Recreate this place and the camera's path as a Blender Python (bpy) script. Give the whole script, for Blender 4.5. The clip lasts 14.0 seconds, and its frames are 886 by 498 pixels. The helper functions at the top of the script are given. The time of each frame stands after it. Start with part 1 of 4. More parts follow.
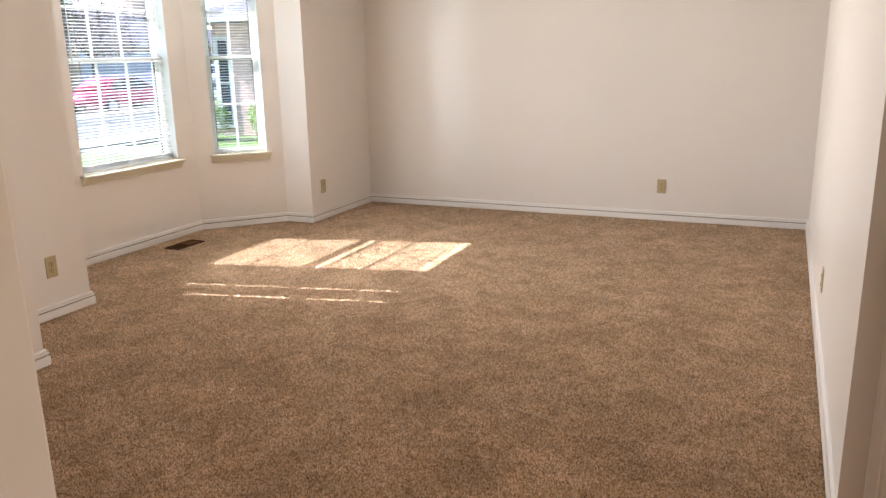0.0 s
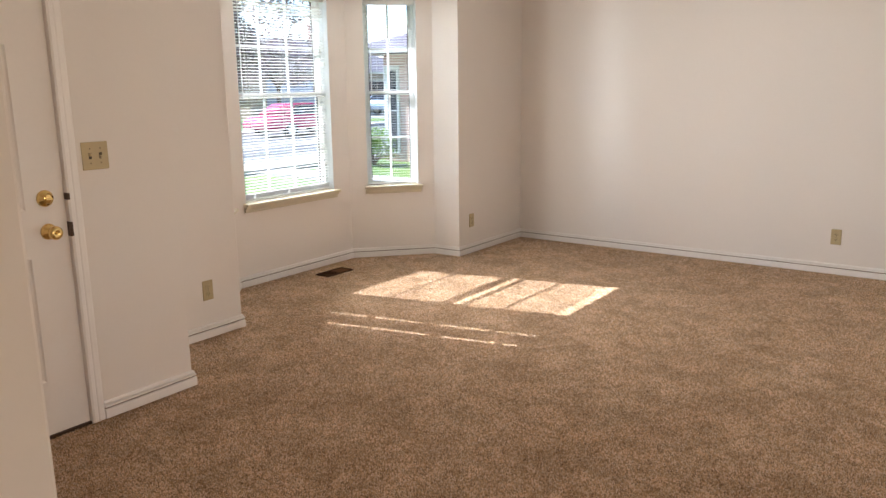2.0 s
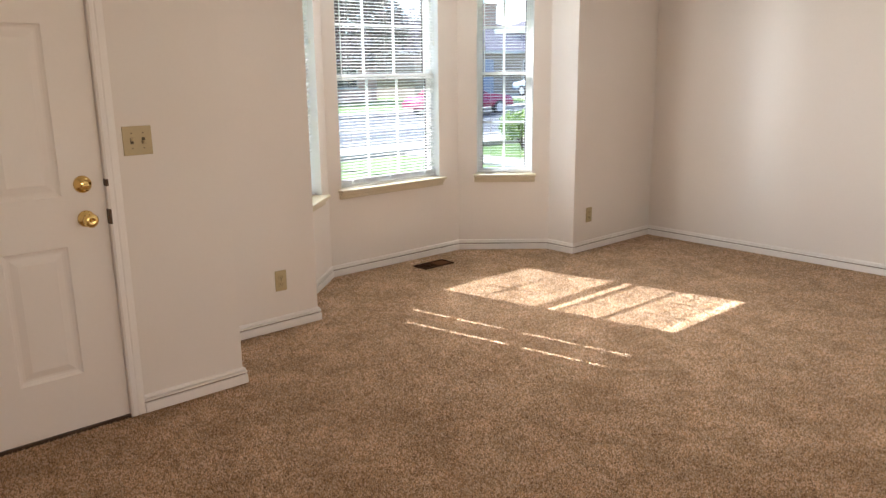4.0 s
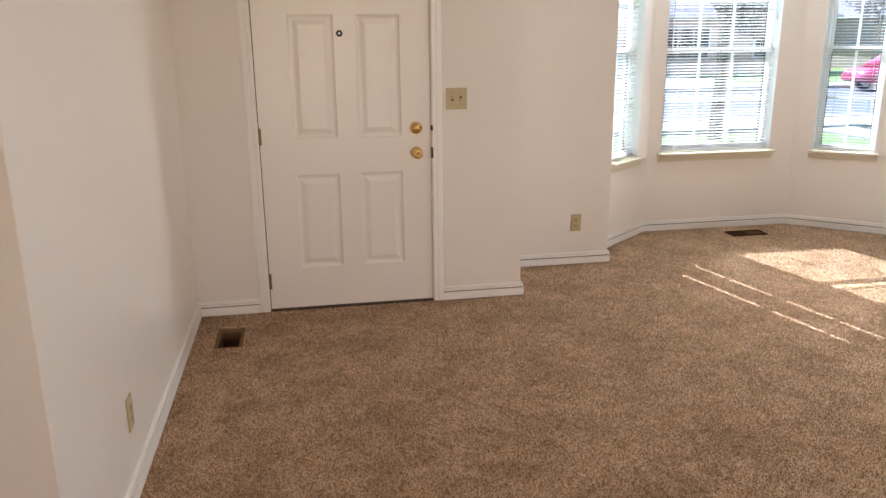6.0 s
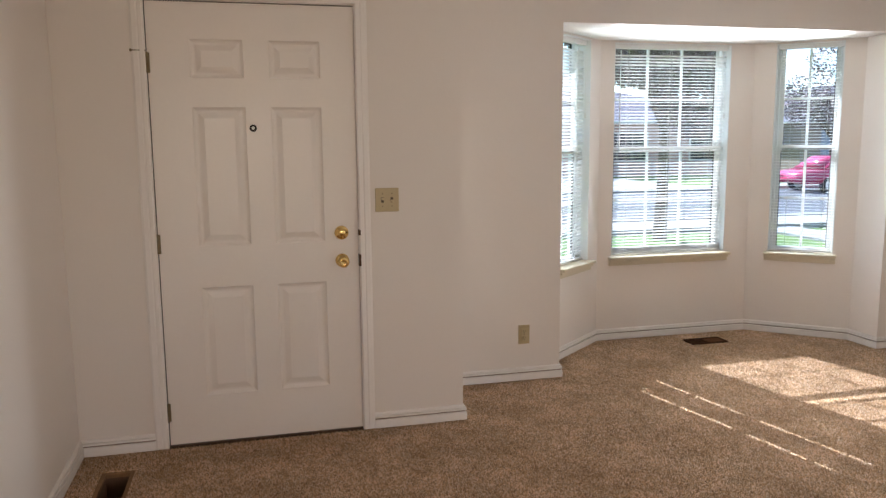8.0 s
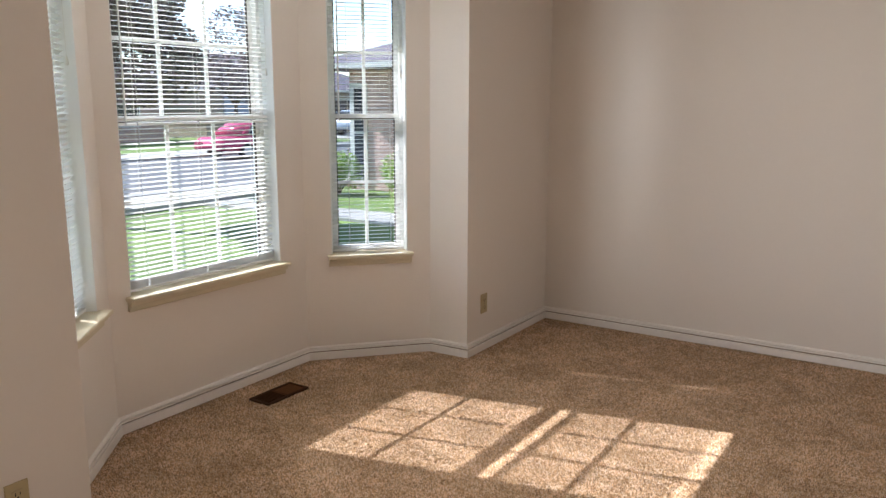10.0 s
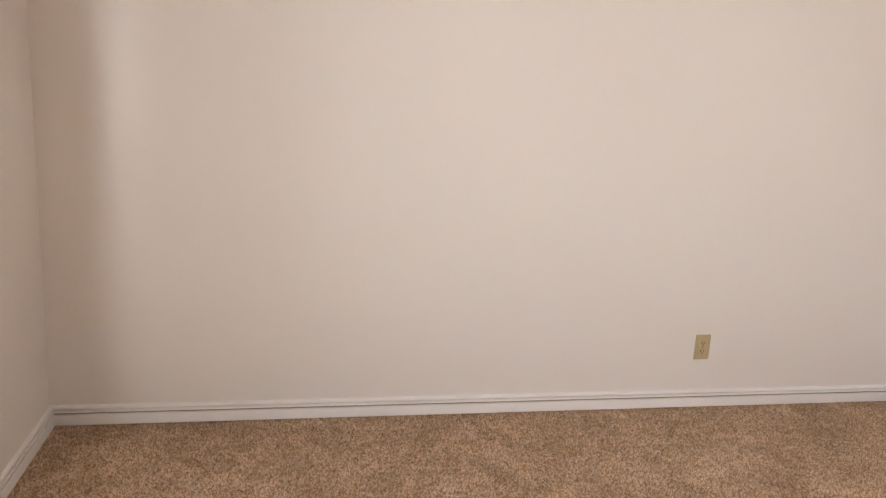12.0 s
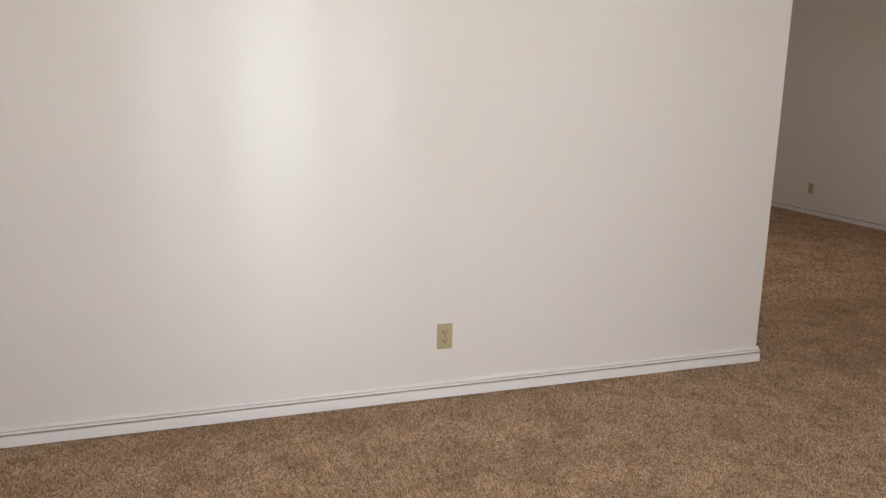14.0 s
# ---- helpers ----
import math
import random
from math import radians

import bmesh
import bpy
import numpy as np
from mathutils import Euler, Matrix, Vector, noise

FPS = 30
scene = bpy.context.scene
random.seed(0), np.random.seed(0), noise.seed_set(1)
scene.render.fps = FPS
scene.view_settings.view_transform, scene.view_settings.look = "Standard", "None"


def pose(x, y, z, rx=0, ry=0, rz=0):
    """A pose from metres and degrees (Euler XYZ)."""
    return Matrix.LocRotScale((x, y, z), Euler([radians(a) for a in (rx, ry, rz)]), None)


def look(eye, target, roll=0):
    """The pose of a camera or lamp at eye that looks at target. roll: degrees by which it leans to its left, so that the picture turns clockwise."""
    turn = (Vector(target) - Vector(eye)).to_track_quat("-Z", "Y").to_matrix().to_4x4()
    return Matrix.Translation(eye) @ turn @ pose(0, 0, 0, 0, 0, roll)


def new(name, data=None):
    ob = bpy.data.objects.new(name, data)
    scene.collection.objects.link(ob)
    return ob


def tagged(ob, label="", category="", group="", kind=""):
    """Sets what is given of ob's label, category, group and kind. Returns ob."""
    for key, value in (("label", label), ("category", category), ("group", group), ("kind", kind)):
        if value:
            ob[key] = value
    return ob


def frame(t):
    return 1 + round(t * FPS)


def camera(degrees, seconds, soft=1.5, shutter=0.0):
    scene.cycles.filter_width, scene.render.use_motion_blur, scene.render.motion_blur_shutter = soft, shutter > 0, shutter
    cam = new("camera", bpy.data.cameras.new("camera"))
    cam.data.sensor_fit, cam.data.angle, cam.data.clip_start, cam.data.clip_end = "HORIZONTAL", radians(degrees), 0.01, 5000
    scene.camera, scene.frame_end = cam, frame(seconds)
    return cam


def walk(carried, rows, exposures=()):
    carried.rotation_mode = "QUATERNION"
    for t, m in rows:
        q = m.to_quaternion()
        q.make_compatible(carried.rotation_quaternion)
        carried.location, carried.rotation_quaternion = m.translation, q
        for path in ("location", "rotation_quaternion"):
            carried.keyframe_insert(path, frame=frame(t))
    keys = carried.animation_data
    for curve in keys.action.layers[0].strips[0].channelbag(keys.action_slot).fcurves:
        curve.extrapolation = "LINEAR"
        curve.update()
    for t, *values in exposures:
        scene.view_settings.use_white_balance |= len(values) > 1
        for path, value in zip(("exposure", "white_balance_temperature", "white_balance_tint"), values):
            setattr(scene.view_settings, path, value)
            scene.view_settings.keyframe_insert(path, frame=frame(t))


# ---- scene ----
cam = camera(59.8, 14.0, soft=1.4)
PATH = [
    (0, (3.019, -0.456, 1.352), (2.234, 1.316, 0.861), -1.1),
    (0.5, (3.026, -0.585, 1.349), (2.273, 1.215, 0.907), -1.7),
    (1, (3.029, -0.585, 1.352), (2.375, 1.26, 0.945), -1.4),
    (1.5, (3.05, -0.454, 1.401), (2.246, 1.33, 0.99), -1.2),
    (2, (3.07, -0.313, 1.422), (1.922, 1.27, 1.002), -0.7),
    (2.2, (3.072, -0.294, 1.425), (1.814, 1.2, 0.995), -1.1),
    (4.3, (3.146, 0.38, 1.423), (1.61, 1.568, 0.943), -0.4),
    (4.5, (3.254, 0.409, 1.429), (1.629, 1.463, 0.93), -0.1),
    (5, (3.607, 0.442, 1.461), (1.828, 1.153, 0.888), -0.3),
    (5.5, (3.933, 0.575, 1.471), (2.074, 0.997, 0.866), -0.4),
    (6, (4.172, 0.625, 1.476), (2.275, 0.963, 0.942), -0.6),
    (6.5, (4.302, 0.684, 1.49), (2.359, 0.976, 1.112), -0.1),
    (7, (4.226, 0.783, 1.476), (2.259, 0.996, 1.181), 0.6),
    (7.2, (4.164, 0.792, 1.438), (2.196, 0.995, 1.147), 0.3),
    (9.3, (2.336, 0.978, 1.429), (0.882, 2.308, 1.082), -0.3),
    (9.5, (2.097, 1.061, 1.46), (0.743, 2.486, 1.095), 0.3),
    (10, (1.651, 1.29, 1.428), (0.577, 2.936, 1.056), 0.1),
    (10.5, (1.246, 1.617, 1.436), (0.55, 3.446, 1.021), 0.1),
    (11, (0.859, 2.036, 1.455), (0.468, 3.939, 0.98), 1.3),
    (11.5, (0.519, 2.501, 1.408), (0.578, 4.444, 0.937), 3.0),
    (11.7, (0.476, 2.662, 1.377), (0.663, 4.601, 0.925), 3.1),
    (12, (0.354, 2.948, 1.377), (0.741, 4.861, 0.945), 3.2),
    (12.5, (0.122, 3.502, 1.372), (1.143, 5.17, 0.951), 3.4),
    (13, (0.084, 3.95, 1.426), (1.769, 4.944, 1.01), 4.6),
    (13.5, (0.134, 4.325, 1.383), (2.078, 4.518, 0.954), 3.8),
    (14, (0.209, 4.488, 1.363), (2.066, 3.88, 0.938), 0.9),
]
walk(cam, [(t, look(eye, target, roll)) for t, eye, target, roll in PATH],
     exposures=[(0.0, 2.32, 6900, 13), (2.2, 2.15, 6900, 13), (4.3, 2.15, 6950, 13), (5.5, 2.42, 6650, 12), (7.2, 2.1, 6350, 11),
                (9.3, 1.62, 6950, 14), (10.5, 1.48, 7100, 15), (11.7, 2.0, 7250, 17), (12.0, 2.3, 6800, 15),
                (13.0, 1.78, 6300, 11), (13.5, 1.62, 6450, 12), (14.0, 1.76, 6550, 11)])


# ---- light ----
SUN_WAY = Vector((1.0, 0.2316, -0.865)).normalized()
world = bpy.data.worlds.new("sky")
scene.world = world
world.use_nodes = True
wn = world.node_tree.nodes
sky = wn.new("ShaderNodeTexSky")
sky.sky_type = "NISHITA"
sky.sun_disc = False
sky.altitude, sky.dust_density, sky.ozone_density = 1500, 0.15, 3.0
sky.sun_elevation = math.asin(-SUN_WAY.z)
sky.sun_rotation = math.atan2(-SUN_WAY.x, -SUN_WAY.y)
wn["Background"].inputs["Strength"].default_value = 0.15
world.node_tree.links.new(sky.outputs[0], wn["Background"].inputs["Color"])
sun = new("sun", bpy.data.lights.new("sun", "SUN"))
sun.data.energy = 5.0
sun.data.angle = radians(0.35)
sun.data.color = (0.83, 0.90, 1.0)
sun.matrix_world = look((-20, -5, 20), Vector((-20, -5, 20)) + SUN_WAY)


def window_lamp(x, y, facing, w, h, watts, color=(0.89, 0.955, 1.0), spread=105):
    """An area lamp in a window's opening, looking into the room: sky light in the bay, added fill in the far wall."""
    ob = new("window_light", bpy.data.lights.new("window_light", "AREA"))
    ob.data.shape, ob.data.size, ob.data.size_y, ob.data.energy = "RECTANGLE", w, h, watts
    ob.data.color = color
    ob.data.spread = radians(spread)
    ob.matrix_world = look((x, y, 1.325), (x + facing[0], y + facing[1], 1.325))


window_lamp(-1.264, 3.72, (1, 0), 0.88, 1.42, 6.4, spread=106)
window_lamp(-1.024, 2.88, (0.769, 0.639), 0.41, 1.42, 2.6)
window_lamp(-1.014, 4.63, (0.747, -0.665), 0.41, 1.42, 5.2)
# added warm fill for the hall and the door wall, its source assumed
window_lamp(7.7, 0.965, (-1, 0), 1.35, 1.1, 5.2, (1.0, 0.80, 0.62))


# ---- materials ----
def material(name, color, rough=0.6, metal=0.0, spec=0.5, vary=0.06, scale=8.0, bump=0.0, bump_scale=200.0,
             second=None, fine=60.0, per_object=0.0, per_island=0.0, bump_stretch=None, rolled=0.0):
    """A principled material with mottling at two scales, fine relief and optional change from piece to piece."""
    m = bpy.data.materials.new(name)
    m.use_nodes = True
    n, l = m.node_tree.nodes, m.node_tree.links
    b = n["Principled BSDF"]
    b.inputs["Roughness"].default_value = rough
    b.inputs["Metallic"].default_value = metal
    b.inputs["Specular IOR Level"].default_value = spec
    if rolled:
        # paint laid on with a roller in upright strokes: the gloss is drawn out along z
        way = n.new("ShaderNodeCombineXYZ")
        way.inputs["Z"].default_value = 1.0
        b.inputs["Anisotropic"].default_value = rolled
        l.new(way.outputs[0], b.inputs["Tangent"])
    co = n.new("ShaderNodeTexCoord")
    big, small = n.new("ShaderNodeTexNoise"), n.new("ShaderNodeTexNoise")
    big.inputs["Scale"].default_value, big.inputs["Detail"].default_value = scale, 3
    small.inputs["Scale"].default_value, small.inputs["Detail"].default_value = fine, 2
    add = n.new("ShaderNodeMath")
    add.operation = "MULTIPLY_ADD"
    add.inputs[1].default_value = 0.6
    for tex in (big, small):
        l.new(co.outputs["Object"], tex.inputs["Vector"])
    l.new(big.outputs["Fac"], add.inputs[0])
    scaled = n.new("ShaderNodeMath")
    scaled.operation = "MULTIPLY"
    scaled.inputs[1].default_value = 0.4
    l.new(small.outputs["Fac"], scaled.inputs[0])
    l.new(scaled.outputs[0], add.inputs[2])
    ramp = n.new("ShaderNodeValToRGB")
    c2 = second or color
    lo = [max(0.0, c * (1 - vary)) for c in color]
    hi = [min(1.0, c * (1 + vary)) for c in c2]
    ramp.color_ramp.elements[0].position, ramp.color_ramp.elements[1].position = 0.3, 0.7
    ramp.color_ramp.elements[0].color, ramp.color_ramp.elements[1].color = (*lo, 1), (*hi, 1)
    l.new(add.outputs[0], ramp.inputs["Fac"])
    out = ramp.outputs["Color"]
    if per_object or per_island:
        src = n.new("ShaderNodeObjectInfo").outputs["Random"] if per_object else n.new("ShaderNodeNewGeometry").outputs["Random Per Island"]
        k = per_object or per_island
        rng = n.new("ShaderNodeMapRange")
        rng.inputs["To Min"].default_value, rng.inputs["To Max"].default_value = 1 - k, 1 + k
        l.new(src, rng.inputs["Value"])
        hsv = n.new("ShaderNodeHueSaturation")
        l.new(rng.outputs[0], hsv.inputs["Value"])
        l.new(out, hsv.inputs["Color"])
        out = hsv.outputs["Color"]
    l.new(out, b.inputs["Base Color"])
    if bump:
        bt = n.new("ShaderNodeTexNoise")
        bt.inputs["Scale"].default_value, bt.inputs["Detail"].default_value = bump_scale, 3
        if bump_stretch:
            mp = n.new("ShaderNodeMapping")
            mp.inputs["Scale"].default_value = bump_stretch
            l.new(co.outputs["Object"], mp.inputs["Vector"])
            l.new(mp.outputs[0], bt.inputs["Vector"])
        else:
            l.new(co.outputs["Object"], bt.inputs["Vector"])
        bn = n.new("ShaderNodeBump")
        bn.inputs["Strength"].default_value, bn.inputs["Distance"].default_value = bump, 0.002
        l.new(bt.outputs["Fac"], bn.inputs["Height"])
        l.new(bn.outputs["Normal"], b.inputs["Normal"])
    return m


def carpet_material(name, piled=False):
    """Cut-pile carpet: speckled yarn tips, shaded gaps between the tufts, soft patches where the pile leans."""
    m = bpy.data.materials.new(name)
    m.use_nodes = True
    n, l = m.node_tree.nodes, m.node_tree.links
    b = n["Principled BSDF"]
    b.inputs["Roughness"].default_value = 0.95
    b.inputs["Specular IOR Level"].default_value = 0.1
    b.inputs["Sheen Weight"].default_value = 0.15
    b.inputs["Sheen Roughness"].default_value = 0.4
    co = n.new("ShaderNodeTexCoord")
    tuft, yarn = n.new("ShaderNodeTexVoronoi"), n.new("ShaderNodeTexNoise")
    tuft.inputs["Scale"].default_value = 150
    yarn.inputs["Scale"].default_value, yarn.inputs["Detail"].default_value, yarn.inputs["Distortion"].default_value = 105, 4, 0.7
    patch, wide = n.new("ShaderNodeTexNoise"), n.new("ShaderNodeTexNoise")
    patch.inputs["Scale"].default_value, patch.inputs["Detail"].default_value, patch.inputs["Distortion"].default_value = 9, 5, 1.2
    wide.inputs["Scale"].default_value, wide.inputs["Detail"].default_value = 4.0, 4
    for tex in (tuft, yarn, patch, wide):
        l.new(co.outputs["Object"], tex.inputs["Vector"])
    ramp = n.new("ShaderNodeValToRGB")
    e = ramp.color_ramp.elements
    e[0].position, e[0].color = 0.33, (0.25, 0.146, 0.08, 1)
    e[1].position, e[1].color = 0.63, (0.95, 0.76, 0.61, 1)
    mid = e.new(0.49)
    mid.color = (0.75, 0.475, 0.27, 1)
    if piled:
        shade = n.new("ShaderNodeNewGeometry").outputs["Random Per Island"]
    else:
        heather, split = n.new("ShaderNodeTexVoronoi"), n.new("ShaderNodeSeparateColor")
        heather.inputs["Scale"].default_value = 118
        l.new(co.outputs["Object"], heather.inputs["Vector"])
        l.new(heather.outputs["Color"], split.inputs[0])
        shade = split.outputs[0]
    spread = n.new("ShaderNodeMapRange")
    spread.inputs["To Min"].default_value, spread.inputs["To Max"].default_value = 0.26, 0.72
    l.new(shade, spread.inputs["Value"])
    clump = n.new("ShaderNodeTexNoise")
    clump.inputs["Scale"].default_value, clump.inputs["Detail"].default_value = 48, 3
    l.new(co.outputs["Object"], clump.inputs["Vector"])
    grain = n.new("ShaderNodeMix")
    grain.inputs["Factor"].default_value = 0.3
    l.new(yarn.outputs["Fac"], grain.inputs["A"])
    l.new(clump.outputs["Fac"], grain.inputs["B"])
    fleck = n.new("ShaderNodeMix")
    fleck.inputs["Factor"].default_value = 0.6
    l.new(grain.outputs["Result"], fleck.inputs["A"])
    l.new(spread.outputs[0], fleck.inputs["B"])
    l.new(fleck.outputs["Result"], ramp.inputs["Fac"])
    lean = n.new("ShaderNodeMix")
    lean.data_type, lean.blend_type = "RGBA", "MULTIPLY"
    lean.inputs["Factor"].default_value = 1.0
    mixed = n.new("ShaderNodeMath")
    mixed.operation = "ADD"
    l.new(patch.outputs["Fac"], mixed.inputs[0])
    l.new(wide.outputs["Fac"], mixed.inputs[1])
    tone = n.new("ShaderNodeValToRGB")
    tone.color_ramp.elements[0].position, tone.color_ramp.elements[0].color = 0.40, (0.72, 0.69, 0.64, 1)
    tone.color_ramp.elements[1].position, tone.color_ramp.elements[1].color = 0.60, (1.0, 0.985, 0.97, 1)
    half = n.new("ShaderNodeMath")
    half.operation = "MULTIPLY"
    half.inputs[1].default_value = 0.5
    l.new(mixed.outputs[0], half.inputs[0])
    l.new(half.outputs[0], tone.inputs["Fac"])
    l.new(ramp.outputs["Color"], lean.inputs["A"])
    l.new(tone.outputs["Color"], lean.inputs["B"])
    l.new(lean.outputs["Result"], b.inputs["Base Color"])
    height = n.new("ShaderNodeMath")
    height.operation = "SUBTRACT"
    l.new(yarn.outputs["Fac"], height.inputs[0])
    l.new(tuft.outputs["Distance"], height.inputs[1])
    bn = n.new("ShaderNodeBump")
    bn.inputs["Strength"].default_value, bn.inputs["Distance"].default_value = 0.5, 0.004
    l.new(height.outputs[0], bn.inputs["Height"])
    l.new(bn.outputs["Normal"], b.inputs["Normal"])
    return m


def glass_material():
    m = bpy.data.materials.new("window_glass")
    m.use_nodes = True
    n, l = m.node_tree.nodes, m.node_tree.links
    n.remove(n["Principled BSDF"])
    clear, gloss, mix, edge = (n.new("ShaderNode" + k) for k in ("BsdfTransparent", "BsdfGlossy", "MixShader", "LayerWeight"))
    power, amount = n.new("ShaderNodeMath"), n.new("ShaderNodeMapRange")
    clear.inputs["Color"].default_value = (0.90, 0.93, 0.94, 1)
    gloss.inputs["Roughness"].default_value = 0.02
    power.operation = "POWER"
    power.inputs[1].default_value = 5.0
    amount.inputs["To Min"].default_value, amount.inputs["To Max"].default_value = 0.035, 1.0
    l.new(edge.outputs["Facing"], power.inputs[0])
    l.new(power.outputs[0], amount.inputs["Value"])
    l.new(amount.outputs[0], mix.inputs[0])
    l.new(clear.outputs[0], mix.inputs[1])
    l.new(gloss.outputs[0], mix.inputs[2])
    l.new(mix.outputs[0], n["Material Output"].inputs["Surface"])
    return m


def brick_material():
    """Far brickwork: courses by a brick pattern with mortar joints in relief."""
    m = bpy.data.materials.new("far_brick")
    m.use_nodes = True
    n, l = m.node_tree.nodes, m.node_tree.links
    b = n["Principled BSDF"]
    b.inputs["Roughness"].default_value = 0.85
    co = n.new("ShaderNodeTexCoord")
    sep, com = n.new("ShaderNodeSeparateXYZ"), n.new("ShaderNodeCombineXYZ")
    s = n.new("ShaderNodeMath")
    l.new(co.outputs["Object"], sep.inputs[0])
    l.new(sep.outputs["X"], s.inputs[0])
    l.new(sep.outputs["Y"], s.inputs[1])
    l.new(s.outputs[0], com.inputs["X"])
    l.new(sep.outputs["Z"], com.inputs["Y"])
    t = n.new("ShaderNodeTexBrick")
    t.inputs["Scale"].default_value = 1.0
    t.inputs["Brick Width"].default_value, t.inputs["Row Height"].default_value = 0.21, 0.075
    t.inputs["Mortar Size"].default_value = 0.006
    t.inputs["Color1"].default_value, t.inputs["Color2"].default_value = (0.40, 0.22, 0.17, 1), (0.52, 0.33, 0.26, 1)
    t.inputs["Mortar"].default_value = (0.5, 0.46, 0.42, 1)
    l.new(com.outputs[0], t.inputs["Vector"])
    l.new(t.outputs["Color"], b.inputs["Base Color"])
    return m


M_WALL = material("wall_paint", (0.82, 0.75, 0.69), rough=0.31, spec=0.55, vary=0.012, scale=2.0, bump=0.04, bump_scale=140, rolled=0.93)
M_CEIL = material("ceiling_paint", (0.88, 0.86, 0.83), rough=0.8, vary=0.02, bump=0.3, bump_scale=120)
M_TRIM = material("trim_paint", (0.89, 0.835, 0.79), rough=0.3, vary=0.015, scale=5)
M_DOOR = material("door_paint", (0.85, 0.78, 0.72), rough=0.35, vary=0.015, scale=3, bump=0.04, bump_scale=60)
M_SILL = material("sill_paint", (0.68, 0.60, 0.45), rough=0.35, vary=0.03, scale=6)
M_VINYL = material("white_vinyl", (0.82, 0.84, 0.83), rough=0.35, vary=0.01)
M_SLAT = material("blind_slat", (0.84, 0.84, 0.82), rough=0.35, vary=0.01, per_object=0.03)
M_CORD = material("blind_cord", (0.75, 0.74, 0.70), rough=0.9)
M_BRASS = material("polished_brass", (0.80, 0.56, 0.22), rough=0.14, metal=1.0, vary=0.05)
M_OLDBRASS = material("dull_brass", (0.24, 0.19, 0.12), rough=0.5, metal=1.0, vary=0.15)
M_ALMOND = material("almond_plastic", (0.50, 0.395, 0.225), rough=0.35, vary=0.03)
M_SLOT = material("switch_slot", (0.09, 0.065, 0.035), rough=0.6)
M_STRIKE = material("aged_bronze", (0.09, 0.055, 0.035), rough=0.45, metal=0.5, vary=0.2)
M_RIM = material("subfloor_wood", (0.24, 0.13, 0.06), rough=0.85, vary=0.2, scale=20)
M_PLATE = material("damper_plate_metal", (0.13, 0.052, 0.02), rough=0.75, spec=0.1, vary=0.15)
# brown that stands in for the shade inside the baseboard groove
M_GROOVE = material("groove_shade", (0.27, 0.185, 0.135), rough=0.9, vary=0.35, scale=5)
M_DARK = material("dark_slot", (0.03, 0.025, 0.02), rough=0.8)
M_VENT = material("brown_vent_metal", (0.06, 0.026, 0.011), rough=0.75, spec=0.1, metal=0.0, vary=0.1)
M_DUCT = material("duct_metal", (0.13, 0.065, 0.032), rough=0.7, metal=0.0, vary=0.15)
M_LENS = material("peephole_lens", (0.75, 0.75, 0.72), rough=0.05)
M_CARPET = carpet_material("carpet")
M_PILE = carpet_material("carpet_pile", piled=True)
M_GLASS = glass_material()
M_BRICK = brick_material()
M_LAWN = material("lawn_grass", (0.085, 0.16, 0.025), rough=0.9, vary=0.35, scale=0.6, second=(0.14, 0.21, 0.04), fine=9, bump=0.6, bump_scale=30)
M_ASPHALT = material("old_asphalt", (0.095, 0.095, 0.10), rough=0.9, vary=0.12, scale=0.5, fine=20)
M_CONCRETE = material("pale_concrete", (0.36, 0.34, 0.31), rough=0.85, vary=0.1, scale=1.2, fine=14)
M_STUCCO = material("house_siding", (0.34, 0.26, 0.21), rough=0.85, vary=0.08, scale=0.7)
M_SHINGLE = material("roof_shingle", (0.15, 0.125, 0.15), rough=0.9, vary=0.2, scale=1.5, fine=12)
M_FASCIA = material("house_trim", (0.62, 0.60, 0.57), rough=0.7)
M_GARAGE = material("garage_paint", (0.30, 0.33, 0.42), rough=0.6, vary=0.04)
M_PANE = material("dark_pane", (0.03, 0.035, 0.045), rough=0.08)
M_CAR = material("red_car_paint", (0.48, 0.05, 0.12), rough=0.18, vary=0.02)
M_CAR_BLUE = material("silver_blue_car_paint", (0.35, 0.42, 0.52), rough=0.2, vary=0.02)
M_PIECE = material("brick_piece", (0.60, 0.37, 0.32), rough=0.85, second=(0.72, 0.51, 0.45), vary=0.12, scale=6, per_object=0.22)
M_PIECES = material("brick_rest", (0.60, 0.37, 0.32), rough=0.85, second=(0.72, 0.51, 0.45), vary=0.12, scale=6, per_island=0.22)
M_TYRE = material("tyre_rubber", (0.02, 0.02, 0.02), rough=0.85)
M_BARK = material("bark", (0.13, 0.09, 0.07), rough=0.95, vary=0.3, scale=12, bump=0.8, bump_scale=30)
M_LEAF = material("tree_leaf", (0.13, 0.105, 0.09), rough=0.55, second=(0.25, 0.17, 0.18), vary=0.3, scale=1.2, per_island=0.4)
M_SHRUB = material("shrub_leaf", (0.13, 0.24, 0.03), rough=0.6, second=(0.24, 0.36, 0.05), vary=0.3, scale=3, per_island=0.4)


# ---- mesh helpers ----
def finish(bm, name, mat, smooth=False):
    me = bpy.data.meshes.new(name)
    bmesh.ops.recalc_face_normals(bm, faces=bm.faces)
    bm.to_mesh(me)
    bm.free()
    me.materials.append(mat)
    if smooth:
        me.polygons.foreach_set("use_smooth", [True] * len(me.polygons))
    return me


def part(name, bm, mat, parent, label="", smooth=False):
    ob = new(name, finish(bm, name, mat, smooth))
    ob.parent = parent
    if label:
        ob["label"] = label
    return ob


def thing(name, m=None, **tags):
    ob = new(name)
    if m is not None:
        ob.matrix_world = m
    return tagged(ob, **tags)


